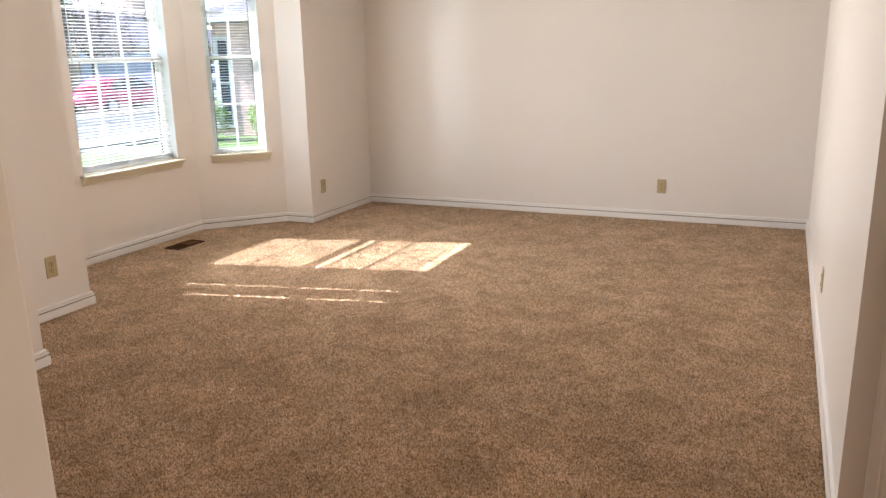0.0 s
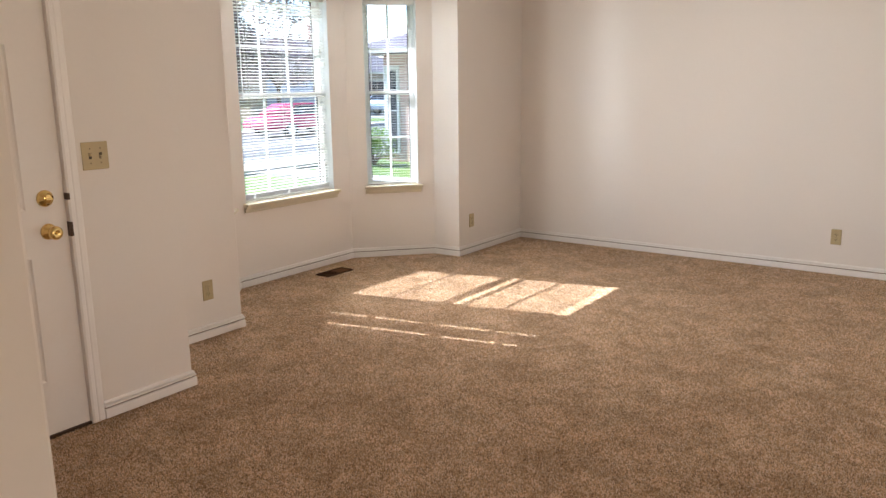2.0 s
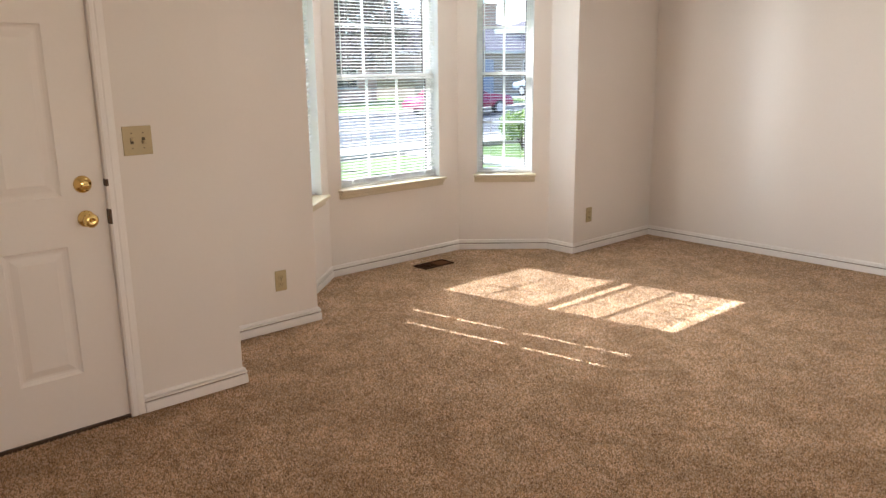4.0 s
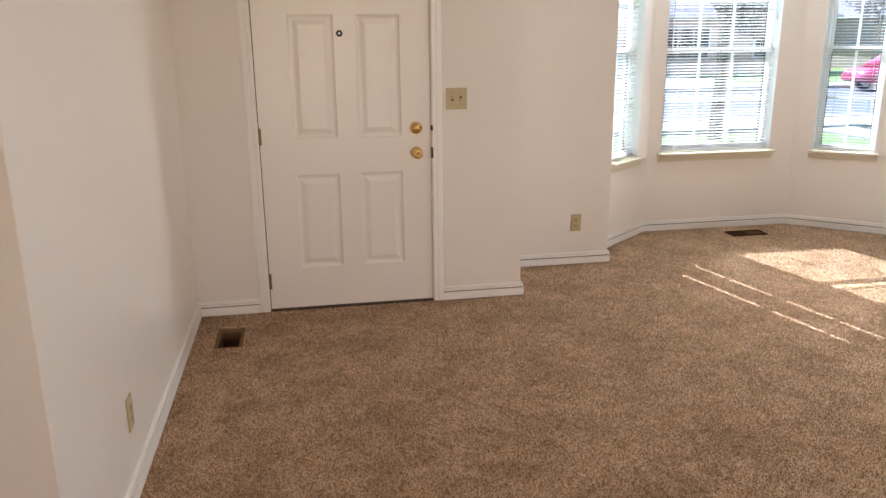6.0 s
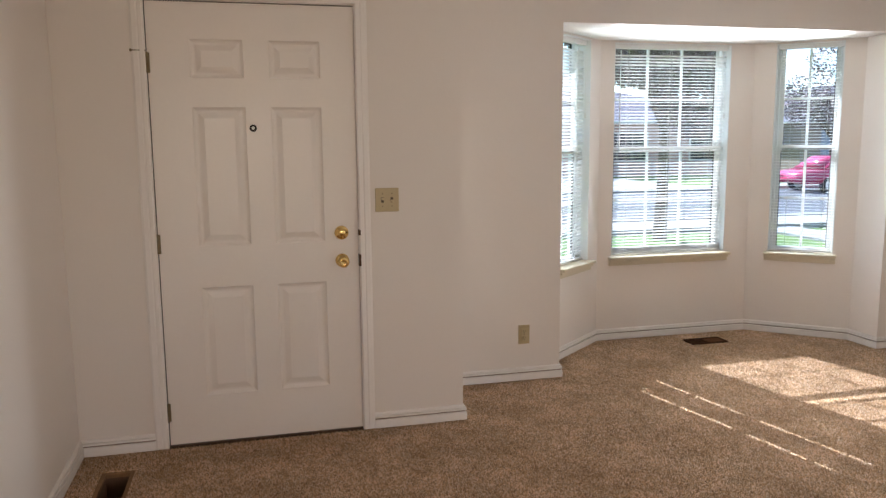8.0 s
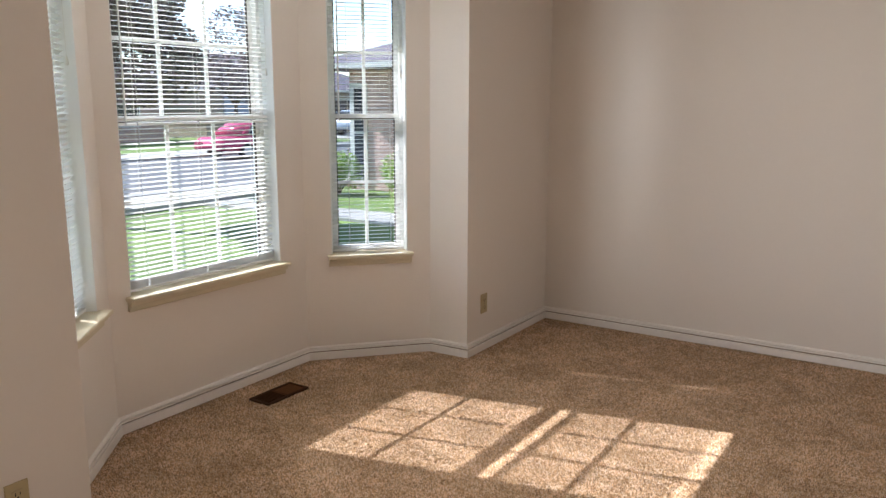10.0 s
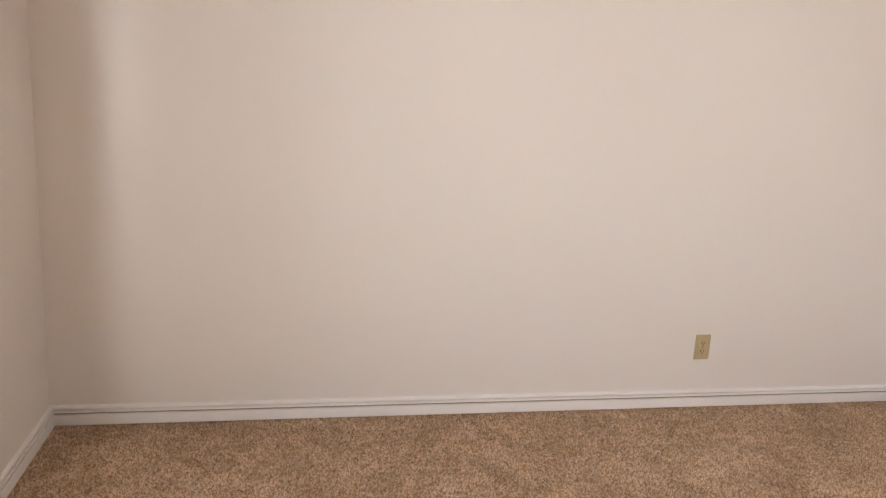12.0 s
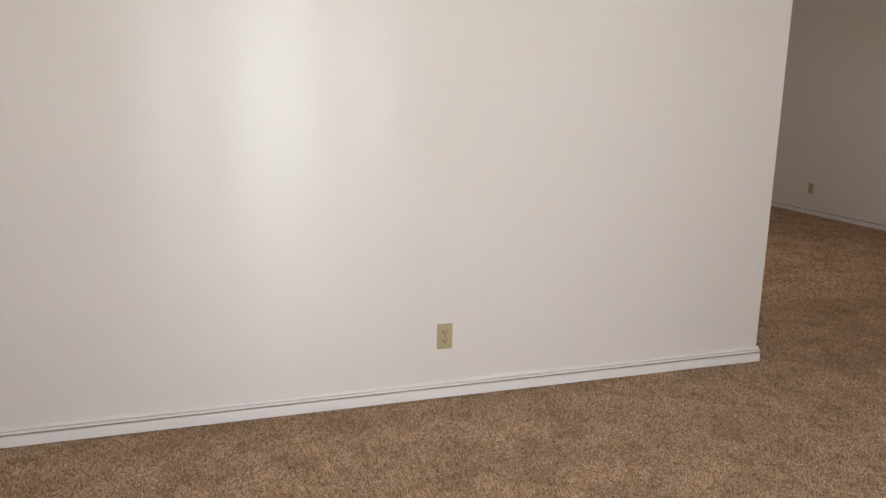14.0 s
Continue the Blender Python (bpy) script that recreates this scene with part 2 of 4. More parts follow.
def box(bm, x0, x1, y0, y1, z0, z1, bevel=0.0):
    v = [bm.verts.new((x, y, z)) for x in (x0, x1) for y in (y0, y1) for z in (z0, z1)]
    faces = [bm.faces.new([v[i] for i in f]) for f in ((0, 1, 3, 2), (4, 6, 7, 5), (0, 4, 5, 1), (2, 3, 7, 6), (0, 2, 6, 4), (1, 5, 7, 3))]
    if bevel:
        edges = list({e for f in faces for e in f.edges})
        bmesh.ops.bevel(bm, geom=edges, offset=bevel, segments=2, affect="EDGES", profile=0.5)
    return bm


def boxm(*a, bevel=0.0):
    return box(bmesh.new(), *a, bevel=bevel)


def prism(bm, foot, z0, z1):
    lo = [bm.verts.new((x, y, z0)) for x, y in foot]
    hi = [bm.verts.new((x, y, z1)) for x, y in foot]
    bm.faces.new(lo)
    bm.faces.new(hi)
    for i in range(len(foot)):
        j = (i + 1) % len(foot)
        bm.faces.new((lo[i], lo[j], hi[j], hi[i]))
    return bm


def lathe(profile, turns=24, axis="x"):
    """A turned body: (distance along the axis, radius) pairs."""
    bm = bmesh.new()
    rings = []
    for d, r in profile:
        ring = []
        for k in range(turns):
            a = 2 * math.pi * k / turns
            c, s = r * math.cos(a), r * math.sin(a)
            ring.append(bm.verts.new({"x": (d, c, s), "y": (c, d, s), "z": (c, s, d)}[axis]))
        rings.append(ring)
    for a, b in zip(rings, rings[1:]):
        for k in range(turns):
            bm.faces.new((a[k], a[(k + 1) % turns], b[(k + 1) % turns], b[k]))
    bm.faces.new(rings[0])
    bm.faces.new(rings[-1])
    return bm


def sweep(path, profile):
    """A moulding along a plan line, mitred at its corners; the profile is (distance into the room, height), the room on the right."""
    bm = bmesh.new()
    pts = [Vector(p) for p in path]
    rows = []
    for i, p in enumerate(pts):
        a = (pts[i] - pts[i - 1]).normalized() if i else (pts[1] - pts[0]).normalized()
        b = (pts[i + 1] - pts[i]).normalized() if i + 1 < len(pts) else a
        na, nb = Vector((a.y, -a.x)), Vector((b.y, -b.x))
        mit = (na + nb)
        mit = mit / max(0.2, mit.dot(na))
        rows.append([bm.verts.new((p.x + mit.x * d, p.y + mit.y * d, z)) for d, z in profile])
    for r, s in zip(rows, rows[1:]):
        for k in range(len(profile) - 1):
            bm.faces.new((r[k], r[k + 1], s[k + 1], s[k]))
    bm.faces.new(rows[0])
    bm.faces.new(rows[-1])
    return bm


# ---- the plan ----
CEIL, BAY_CEIL = 2.44, 2.09
XB, YE, XR, YR = -0.54, 5.91, 3.248, 1.815
FOY_X, FOY_T = 2.405, 0.137
LOOP = [(0, -1.95), (0, 1.828), (XB, 1.828), (XB, 2.585), (-0.785, 2.605), (-1.26, 3.165), (-1.26, 4.365), (-0.785, 4.888),
        (XB, 4.898), (XB, YE), (XR, YE), (XR, YR), (7.75, YR), (7.75, -1.95)]
NAMES = ["wall_west", "wall_step", "wall_west_stub", "wall_bay_return", "wall_bay_side", "wall_bay_front", "wall_bay_flank",
         "wall_bay_end", "wall_west_corner", "wall_north", "wall_east", "wall_hall", "wall_far_east", "wall_south"]
SILL, HEAD = 0.585, 2.078
# openings by wall: start and end along it, bottom, top; the one in wall 12 is added for fill light
WIN_W = 0.43
OPEN = {0: [(1.95 + 0.374, 1.95 + 1.324, -0.02, 2.062)], 4: [(0.15, 0.15 + WIN_W, SILL, HEAD)], 5: [(0.105, 1.01, SILL, HEAD)],
        6: [(0.145, 0.145 + WIN_W, SILL, HEAD)], 12: [(0.15, 1.55, 0.75, 1.95)], 11: [(0.115, 0.895, -0.02, 2.045)]}
THICK = 0.15


def outer(i):
    """The loop's corner i, moved outwards by the wall's thickness, mitred."""
    p, q, r = Vector(LOOP[i - 1]), Vector(LOOP[i]), Vector(LOOP[(i + 1) % len(LOOP)])
    a, b = (q - p).normalized(), (r - q).normalized()
    na, nb = Vector((-a.y, a.x)), Vector((-b.y, b.x))
    m = na + nb
    return q + m * (THICK / m.dot(na))


def wall(i):
    j = (i + 1) % len(LOOP)
    p, q = Vector(LOOP[i]), Vector(LOOP[j])
    u = (q - p).normalized()
    out = Vector((-u.y, u.x)) * THICK
    length = (q - p).length
    cuts = sorted(OPEN.get(i, []))
    ends = [0.0] + [c for o in cuts for c in o[:2]] + [length]
    point = {0.0: (p, outer(i)), length: (q, outer(j))}
    for s in ends[1:-1]:
        point[s] = (p + u * s, p + u * s + out)
    bm = bmesh.new()

    def block(s0, s1, z0, z1):
        (a, ao), (b, bo) = point[s0], point[s1]
        prism(bm, [a, b, bo, ao], z0, z1)

    for n, (s0, s1) in enumerate(zip(ends, ends[1:])):
        if n % 2 == 0:
            block(s0, s1, -0.3, CEIL)
        else:
            z0, z1 = cuts[n // 2][2:]
            block(s0, s1, -0.3, z0)
            block(s0, s1, z1, CEIL)
    tagged(new(NAMES[i], finish(bm, NAMES[i], M_WALL)), label="smooth off-white satin painted interior wall", category="wall", kind="structure")


for i in range(len(LOOP)):
    wall(i)
tagged(new("wall_foyer", finish(boxm(0.0, FOY_X, -FOY_T, 0.0, -0.02, CEIL, bevel=0.004), "wall_foyer", M_WALL)),
       label="off-white painted partition wall beside the front door", category="wall", kind="structure")
tagged(new("wall_header", finish(boxm(XB - 0.06, XB, 2.5855, 4.8975, BAY_CEIL, CEIL), "wall_header", M_WALL)),
       label="off-white painted header over the bay window opening", category="wall", kind="structure")
bay = [(XB - 0.06, 2.592), (-0.785, 2.607), (-1.258, 3.166), (-1.258, 4.364), (-0.785, 4.886), (XB - 0.06, 4.89)]
tagged(new("ceiling_bay", finish(prism(bmesh.new(), bay, BAY_CEIL, BAY_CEIL + 0.05), "ceiling_bay", M_CEIL)),
       label="white painted lowered ceiling of the bay window", category="ceiling", kind="structure")
over = [(-0.15, -2.1), (7.9, -2.1), (7.9, YR + 0.15), (XR + 0.15, YR + 0.15), (XR + 0.15, YE + 0.15), (XB - 0.2, YE + 0.15), (XB - 0.2, 1.66), (-0.15, 1.66)]
tagged(new("ceiling", finish(prism(bmesh.new(), over, CEIL + 0.002, CEIL + 0.2), "ceiling", M_CEIL)),
       label="white painted flat ceiling", category="ceiling", kind="structure")


tagged(new("roof_eave", finish(boxm(-1.86, -0.16, 0.9, 6.6, CEIL + 0.045, CEIL + 0.2), "roof_eave", M_CEIL)),
       label="white painted eave over the front of the house", category="eave", kind="structure")

VENTS = [(0.195, 0.485, 0.122, 0.262), (-1.10, -0.965, 3.765, 4.045)]


PILE_X, PILE_Y, PILE = 4.1, -0.45, 0.008


def floor():
    """The carpet's backing, on which the tufts stand, with two holes for the registers."""
    (ax0, ax1, ay0, ay1), (bx0, bx1, by0, by1) = VENTS
    bm = bmesh.new()
    backing = [[(0, PILE_Y), (PILE_X, PILE_Y), (PILE_X, ay0), (0, ay0)], [(0, ay0), (ax0, ay0), (ax0, ay1), (0, ay1)],
               [(ax1, ay0), (PILE_X, ay0), (PILE_X, ay1), (ax1, ay1)], [(0, ay1), (PILE_X, ay1), (PILE_X, YR), (0, YR)],
               [(0, YR), (XR, YR), (XR, YE), (XB, YE), (XB, 1.828), (0, 1.828)],
               [(XB, 2.585), (XB, by0), (-1.26, by0), (-1.26, 3.165), (-0.785, 2.605)], [(-1.26, by0), (bx0, by0), (bx0, by1), (-1.26, by1)],
               [(bx1, by0), (XB, by0), (XB, by1), (bx1, by1)], [(XB, by1), (XB, 4.898), (-0.785, 4.888), (-1.26, 4.365), (-1.26, by1)]]
    backing += [[(0, -1.95), (PILE_X, -1.95), (PILE_X, PILE_Y), (0, PILE_Y)], [(PILE_X, -1.95), (7.75, -1.95), (7.75, YR), (PILE_X, YR)]]
    for p in backing:
        prism(bm, p, -0.03, -PILE)
    return tagged(new("floor", finish(bm, "floor", M_CARPET)), label="speckled brown cut-pile wall-to-wall carpet", category="carpet", kind="structure")


def carpet_pile(carpet, step, x_from, x_to, y_from, y_to):
    """Leaning three-sided tufts on a jittered grid over a stretch of the carpet."""
    rng = np.random.default_rng(11)
    gx, gy = np.meshgrid(np.arange(x_from, x_to, step), np.arange(y_from, y_to, step))
    x, y = (g.ravel() + rng.uniform(-0.5, 0.5, g.size) * step for g in (gx, gy))
    size = step / 0.006
    room = (x > XB) & (x < XR) & (y >= np.where(x < 0, 1.828, YR)) & (y < YE)
    foyer = (x > 0) & (x < 7.75) & (y > -1.95) & (y < YR)
    slant_s = 2.605 + (-0.785 - x) * (3.165 - 2.605) / 0.475
    slant_n = 4.888 - (-0.785 - x) * (4.888 - 4.365) / 0.475
    recess = (x > -1.255) & (x <= XB) & (y > np.maximum(2.6, slant_s)) & (y < np.minimum(4.89, slant_n))
    partition = (x < FOY_X) & (y > -FOY_T) & (y < 0)
    keep = (room | foyer | recess) & ~partition
    for x0, x1, y0, y1 in VENTS:
        keep &= ~((x > x0 - 0.003) & (x < x1 + 0.003) & (y > y0 - 0.003) & (y < y1 + 0.003))
    x, y = x[keep], y[keep]
    n = len(x)
    # the pile leans this way and that in patches a hand or two across
    lean_x = 0.0007 * np.sin(7.1 * x + 2.3 * np.sin(3.7 * y)) + rng.normal(0, 0.0020, n) * size
    lean_y = 0.0007 * np.sin(6.3 * y + 2.9 * np.sin(4.1 * x + 1.0)) + rng.normal(0, 0.0020, n) * size
    top = -PILE + rng.uniform(0.0048, 0.0088, n)
    turn, radius = rng.uniform(0, 2 * np.pi, n), rng.uniform(0.0031, 0.0044, n) * size
    co = np.empty((n, 4, 3), dtype=np.float32)
    for k in range(3):
        a = turn + k * 2 * np.pi / 3
        co[:, k, 0], co[:, k, 1], co[:, k, 2] = x + radius * np.cos(a), y + radius * np.sin(a), -PILE - 0.001
    co[:, 3, 0], co[:, 3, 1], co[:, 3, 2] = x + lean_x, y + lean_y, top
    faces = np.arange(n, dtype=np.int32)[:, None, None] * 4 + np.array([[0, 1, 3], [1, 2, 3], [2, 0, 3]], dtype=np.int32)
    me = bpy.data.meshes.new("carpet_pile")
    me.vertices.add(4 * n)
    me.vertices.foreach_set("co", co.ravel())
    me.loops.add(9 * n)
    me.loops.foreach_set("vertex_index", faces.ravel())
    me.polygons.add(3 * n)
    me.polygons.foreach_set("loop_start", np.arange(0, 9 * n, 3, dtype=np.int32))
    me.update(calc_edges=True)
    me.materials.append(M_PILE)
    ob = new("carpet_pile", me)
    ob.parent = carpet
    ob["kind"] = "stuff"


carpet_backing = floor()
carpet_pile(carpet_backing, 0.006, -1.26, PILE_X, PILE_Y, YE)
carpet_pile(carpet_backing, 0.012, PILE_X, 7.75, -1.95, YR)
carpet_pile(carpet_backing, 0.012, 0.0, PILE_X, -1.95, PILE_Y)

BASE = [(0, 0), (0.017, 0), (0.017, 0.036), (0.0155, 0.042), (0.0005, 0.0425), (0.0005, 0.0495), (0.0155, 0.050), (0.0155, 0.060), (0.004, 0.0605), (0.004, 0.0645), (0.012, 0.065), (0.011, 0.071), (0.004, 0.077), (0, 0.077)]
CAS = 0.06
runs = [[(0, -FOY_T), (FOY_X, -FOY_T), (FOY_X, 0), (0, 0), (0, 0.388 - CAS)],
        [(0, 1.31 + CAS), *LOOP[1:12], (XR + 0.125 - CAS, YR)],
        [(XR + 0.885 + CAS, YR), (7.75, YR), (7.75, -1.95), (0, -1.95), (0, -FOY_T)]]
for r in runs:
    board = tagged(new("baseboard", finish(sweep(r, BASE), "baseboard", M_TRIM)), label="white painted moulded wooden baseboard with grooves", category="baseboard", kind="structure")
    # dark strip filling the groove, its shade put in as colour
    part("groove", sweep(r, [(0.0008, 0.0432), (0.0085, 0.0432), (0.0085, 0.0488), (0.0008, 0.0488)]), M_GROOVE, board, "brown strip of painted shade in the baseboard groove")


# ---- windows and blinds ----
def wall_matrix(i, s):
    """Local x along the wall, y outwards, z up, from the point s along its inner face."""
    p, q = Vector(LOOP[i]), Vector(LOOP[(i + 1) % len(LOOP)])
    u = (q - p).normalized()
    o = p + u * s
    return Matrix(((u.x, -u.y, 0, o.x), (u.y, u.x, 0, o.y), (0, 0, 1, 0), (0, 0, 0, 1)))


def window(name, i, cols, label):
    s0, s1, z0, z1 = OPEN[i][0]
    w = s1 - s0
    root = thing(name, wall_matrix(i, s0), label=label, category="window", kind="structure")
    mid = 1.35
    bm = bmesh.new()
    f = 0.024
    for a in ((0, f, z0, z1), (w - f, w, z0, z1), (f, w - f, z1 - 0.012, z1), (f, w - f, z0, z0 + f)):
        box(bm, a[0], a[1], 0.085, 0.148, a[2], a[3], bevel=0.004)
    part("window_frame", bm, M_VINYL, root)
    for sash, (a, b), (y0, y1) in (("upper_sash", (mid - 0.015, z1 - 0.012), (0.118, 0.14)), ("lower_sash", (z0 + f, mid + 0.02), (0.092, 0.114))):
        bm = bmesh.new()
        r = 0.025
        box(bm, f, f + r, y0, y1, a, b, bevel=0.003)
        box(bm, w - f - r, w - f, y0, y1, a, b, bevel=0.003)
        box(bm, f + r, w - f - r, y0, y1, a, a + r, bevel=0.003)
        rt = 0.008 if sash == "upper_sash" else r
        box(bm, f + r, w - f - r, y0, y1, b - rt, b, bevel=0.003)
        s = part(sash, bm, M_VINYL, root)
        x0, x1 = f + r, w - f - r
        ym = (y0 + y1) / 2
        bm = bmesh.new()
        for e in ((x0, x0 + 0.005, a + r, b - rt), (x1 - 0.005, x1, a + r, b - rt), (x0 + 0.005, x1 - 0.005, b - rt - 0.006, b - rt)):
            box(bm, e[0], e[1], y0 + 0.002, ym + 0.005, e[2], e[3])
        part("gasket", bm, M_DARK, s, "black rubber glazing gasket")
        for k in range(1, cols):
            x = x0 + (x1 - x0) * k / cols
            part("muntin", boxm(x - 0.009, x + 0.009, ym - 0.004, ym + 0.004, a + r, b - rt), M_VINYL, s)
        zc = (a + b) / 2
        part("muntin", boxm(x0, x1, ym - 0.0035, ym + 0.0035, zc - 0.009, zc + 0.009), M_VINYL, s)
        g = part("pane", boxm(x0 - 0.005, x1 + 0.005, ym + 0.0055, ym + 0.0085, a + r - 0.005, b - rt + 0.005), M_GLASS, s)
        g.visible_shadow = False
    bm = bmesh.new()
    box(bm, w / 2 - 0.035, w / 2 + 0.035, 0.076, 0.0915, z0 + f + 0.002, z0 + f + 0.016, bevel=0.003)
    part("lift_handle", bm, M_VINYL, root)
    bm = bmesh.new()
    for a in ((0.0, 0.004, z0 + 0.016, z1), (w - 0.004, w, z0 + 0.016, z1), (0.004, w - 0.004, z1 - 0.004, z1)):
        box(bm, a[0], a[1], 0.0015, 0.084, a[2], a[3])
    part("reveal", bm, M_VINYL, root, "white reveal lining")
    bm = boxm(-0.025, w + 0.025, -0.055, 0.086, z0 - 0.004, z0 + 0.016, bevel=0.005)
    sill = part("window_sill", bm, M_SILL, root, "cream painted wooden sill")
    bm = boxm(-0.02, w + 0.02, -0.034, -0.001, z0 - 0.024, z0 - 0.004, bevel=0.004)
    box(bm, -0.02, w + 0.02, -0.018, -0.001, z0 - 0.05, z0 - 0.024, bevel=0.004)
    part("apron", bm, M_SILL, sill)
    return root


def slat_mesh(w, tilt, holes, slit, depth=0.0245):
    """A thin, slightly crowned slat with a routing hole at each cord."""
    bm = bmesh.new()
    xs = [0.0]
    for h, wide in zip(holes, slit):
        xs += [h - wide / 2, h + wide / 2]
    xs.append(w)
    ys = (-0.5, -0.46, 0.0, 0.46, 0.5)
    c, s = math.cos(tilt), math.sin(tilt)
    rows = []
    for x in xs:
        row = []
        for v in ys:
            y, z = v * depth, 0.0022 * (1 - 4 * v * v)
            row.append(bm.verts.new((x, y * c - z * s, y * s + z * c)))
        rows.append(row)
    for k, (a, b) in enumerate(zip(rows, rows[1:])):
        for j in range(4):
            if k % 2 == 1 and j in (1, 2):
                continue
            bm.faces.new((a[j], a[j + 1], b[j + 1], b[j]))
    return finish(bm, "slat", M_SLAT, True)


def blind(i, tilt, holes, label, wand=True, stack=0, open_at=(), slit=(0.013, 0.013), depth=0.0245, gap=0.006):
    s0, s1, z0, z1 = OPEN[i][0]
    w = s1 - s0 - 2 * gap
    root = thing("window_blind", wall_matrix(i, s0 + gap), label=label, category="blind", group="bay window blinds")
    y = 0.05
    part("head_rail", boxm(0, w, y - 0.02, y + 0.02, z1 - 0.036, z1 - 0.001, bevel=0.002), M_SLAT, root)
    low = z0 + 0.034
    part("bottom_rail", boxm(0.002, w - 0.002, y - 0.012, y + 0.012, low - 0.013, low, bevel=0.003), M_SLAT, root)
    pitch = 0.0213
    me = slat_mesh(w - 0.006, tilt, holes, slit, depth)
    heights = [low + 0.004 + 0.004 * k for k in range(stack)]
    z = heights[-1] + pitch if stack else low + 0.014
    while z < z1 - 0.065:
        heights.append(z)
        z += pitch
    for z in heights:
        ob = new("slat", me)
        ob.parent = root
        ob.location = (0.003 + random.uniform(-0.001, 0.001), y, z)
        lean = radians(random.uniform(-1.2, 1.2))
        for o, half, turn in open_at:
            if abs(z - o) < half:
                lean = radians(turn)
        ob.rotation_euler = (lean, radians(random.uniform(-0.12, 0.12)), 0)
    for h in holes:
        for side in (-0.0125, 0.0125):
            part("ladder_cord", boxm(h - 0.0006, h + 0.0006, y + side - 0.0006, y + side + 0.0006, low, z1 - 0.03), M_CORD, root)
    if wand:
        bm = lathe([(z1 - 0.75, 0.003), (z1 - 0.72, 0.0045), (z1 - 0.05, 0.0035)], 8, "z")
        bmesh.ops.translate(bm, verts=bm.verts, vec=(0.05, y - 0.026, 0))
        part("tilt_wand", bm, M_VINYL, root)
    bm = lathe([(1.565, 0.004), (1.57, 0.007), (1.60, 0.004), (1.602, 0.001), (z1 - 0.04, 0.001)], 8, "z")
    bmesh.ops.translate(bm, verts=bm.verts, vec=(w - 0.02, y - 0.024, 0))
    part("lift_cord", bm, M_CORD, root)
    return root


window("window_1", 4, 2, "narrow white vinyl single-hung bay window with grid muntins")
window("window_2", 5, 3, "wide white vinyl single-hung bay window with grid muntins")
window("window_3", 6, 2, "narrow white vinyl single-hung bay window with grid muntins")
# out of view, added to house the warm fill lamp
window("fill_window", 12, 3, "unseen white vinyl window added in the far wall of the side room")
blind(4, radians(-34), (0.075, 0.30), "narrow white mini blind, slats half closed, over the bay window", slit=(0.020, 0.020))
blind(5, radians(13), (0.12, 0.45, 0.78), "wide white mini blind with tilted slats over the bay window", stack=9, open_at=((1.345, 0.024, 28), (1.389, 0.014, -20), (1.965, 0.045, 28)), slit=(0.006, 0.006, 0.006), depth=0.0205)
blind(6, radians(-3), (0.10, 0.335), "narrow white mini blind, slats level, over the bay window", slit=(0.006, 0.026), gap=0.009)


# ---- doors ----
def panelled_slab(w, h, panels, depth=0.044):
    """A moulded slab in x (width) and z (height), face towards -y, with stepped panels pressed into it."""
    bm = bmesh.new()
    xs = sorted({0.0, w, *(v for p in panels for v in p[:2])})
    zs = sorted({0.0, h, *(v for p in panels for v in p[2:])})
    grid = {(x, z): bm.verts.new((x, 0, z)) for x in xs for z in zs}
    for x0, x1 in zip(xs, xs[1:]):
        for z0, z1 in zip(zs, zs[1:]):
            if any(p[0] <= x0 and x1 <= p[1] and p[2] <= z0 and z1 <= p[3] for p in panels):
                continue
            bm.faces.new((grid[x0, z0], grid[x1, z0], grid[x1, z1], grid[x0, z1]))
    for x0, x1, z0, z1 in panels:
        rings = [[grid[x0, z0], grid[x1, z0], grid[x1, z1], grid[x0, z1]]]
        for inset, deep in ((0.006, 0.006), (0.016, 0.010), (0.024, 0.010), (0.050, 0.002)):
            rings.append([bm.verts.new((x, deep, z)) for x, z in
                          ((x0 + inset, z0 + inset), (x1 - inset, z0 + inset), (x1 - inset, z1 - inset), (x0 + inset, z1 - inset))])
        for a, b in zip(rings, rings[1:]):
            for k in range(4):
                bm.faces.new((a[k], a[(k + 1) % 4], b[(k + 1) % 4], b[k]))
        bm.faces.new(rings[-1])
    back = [bm.verts.new(c) for c in ((0, depth, 0), (w, depth, 0), (w, depth, h), (0, depth, h))]
    bm.faces.new(back)
    edge = [[grid[x, 0.0] for x in xs], [grid[w, z] for z in zs], [grid[x, h] for x in reversed(xs)], [grid[0.0, z] for z in reversed(zs)]]
    for k, side in enumerate(edge):
        bm.faces.new([*side, back[(k + 1) % 4], back[k]])
    return bm


CASING = [(0, 0), (0.012, 0), (0.017, 0.008), (0.015, 0.02), (0.012, 0.026), (0.014, 0.032), (0.011, 0.05), (0.006, CAS), (0, CAS)]


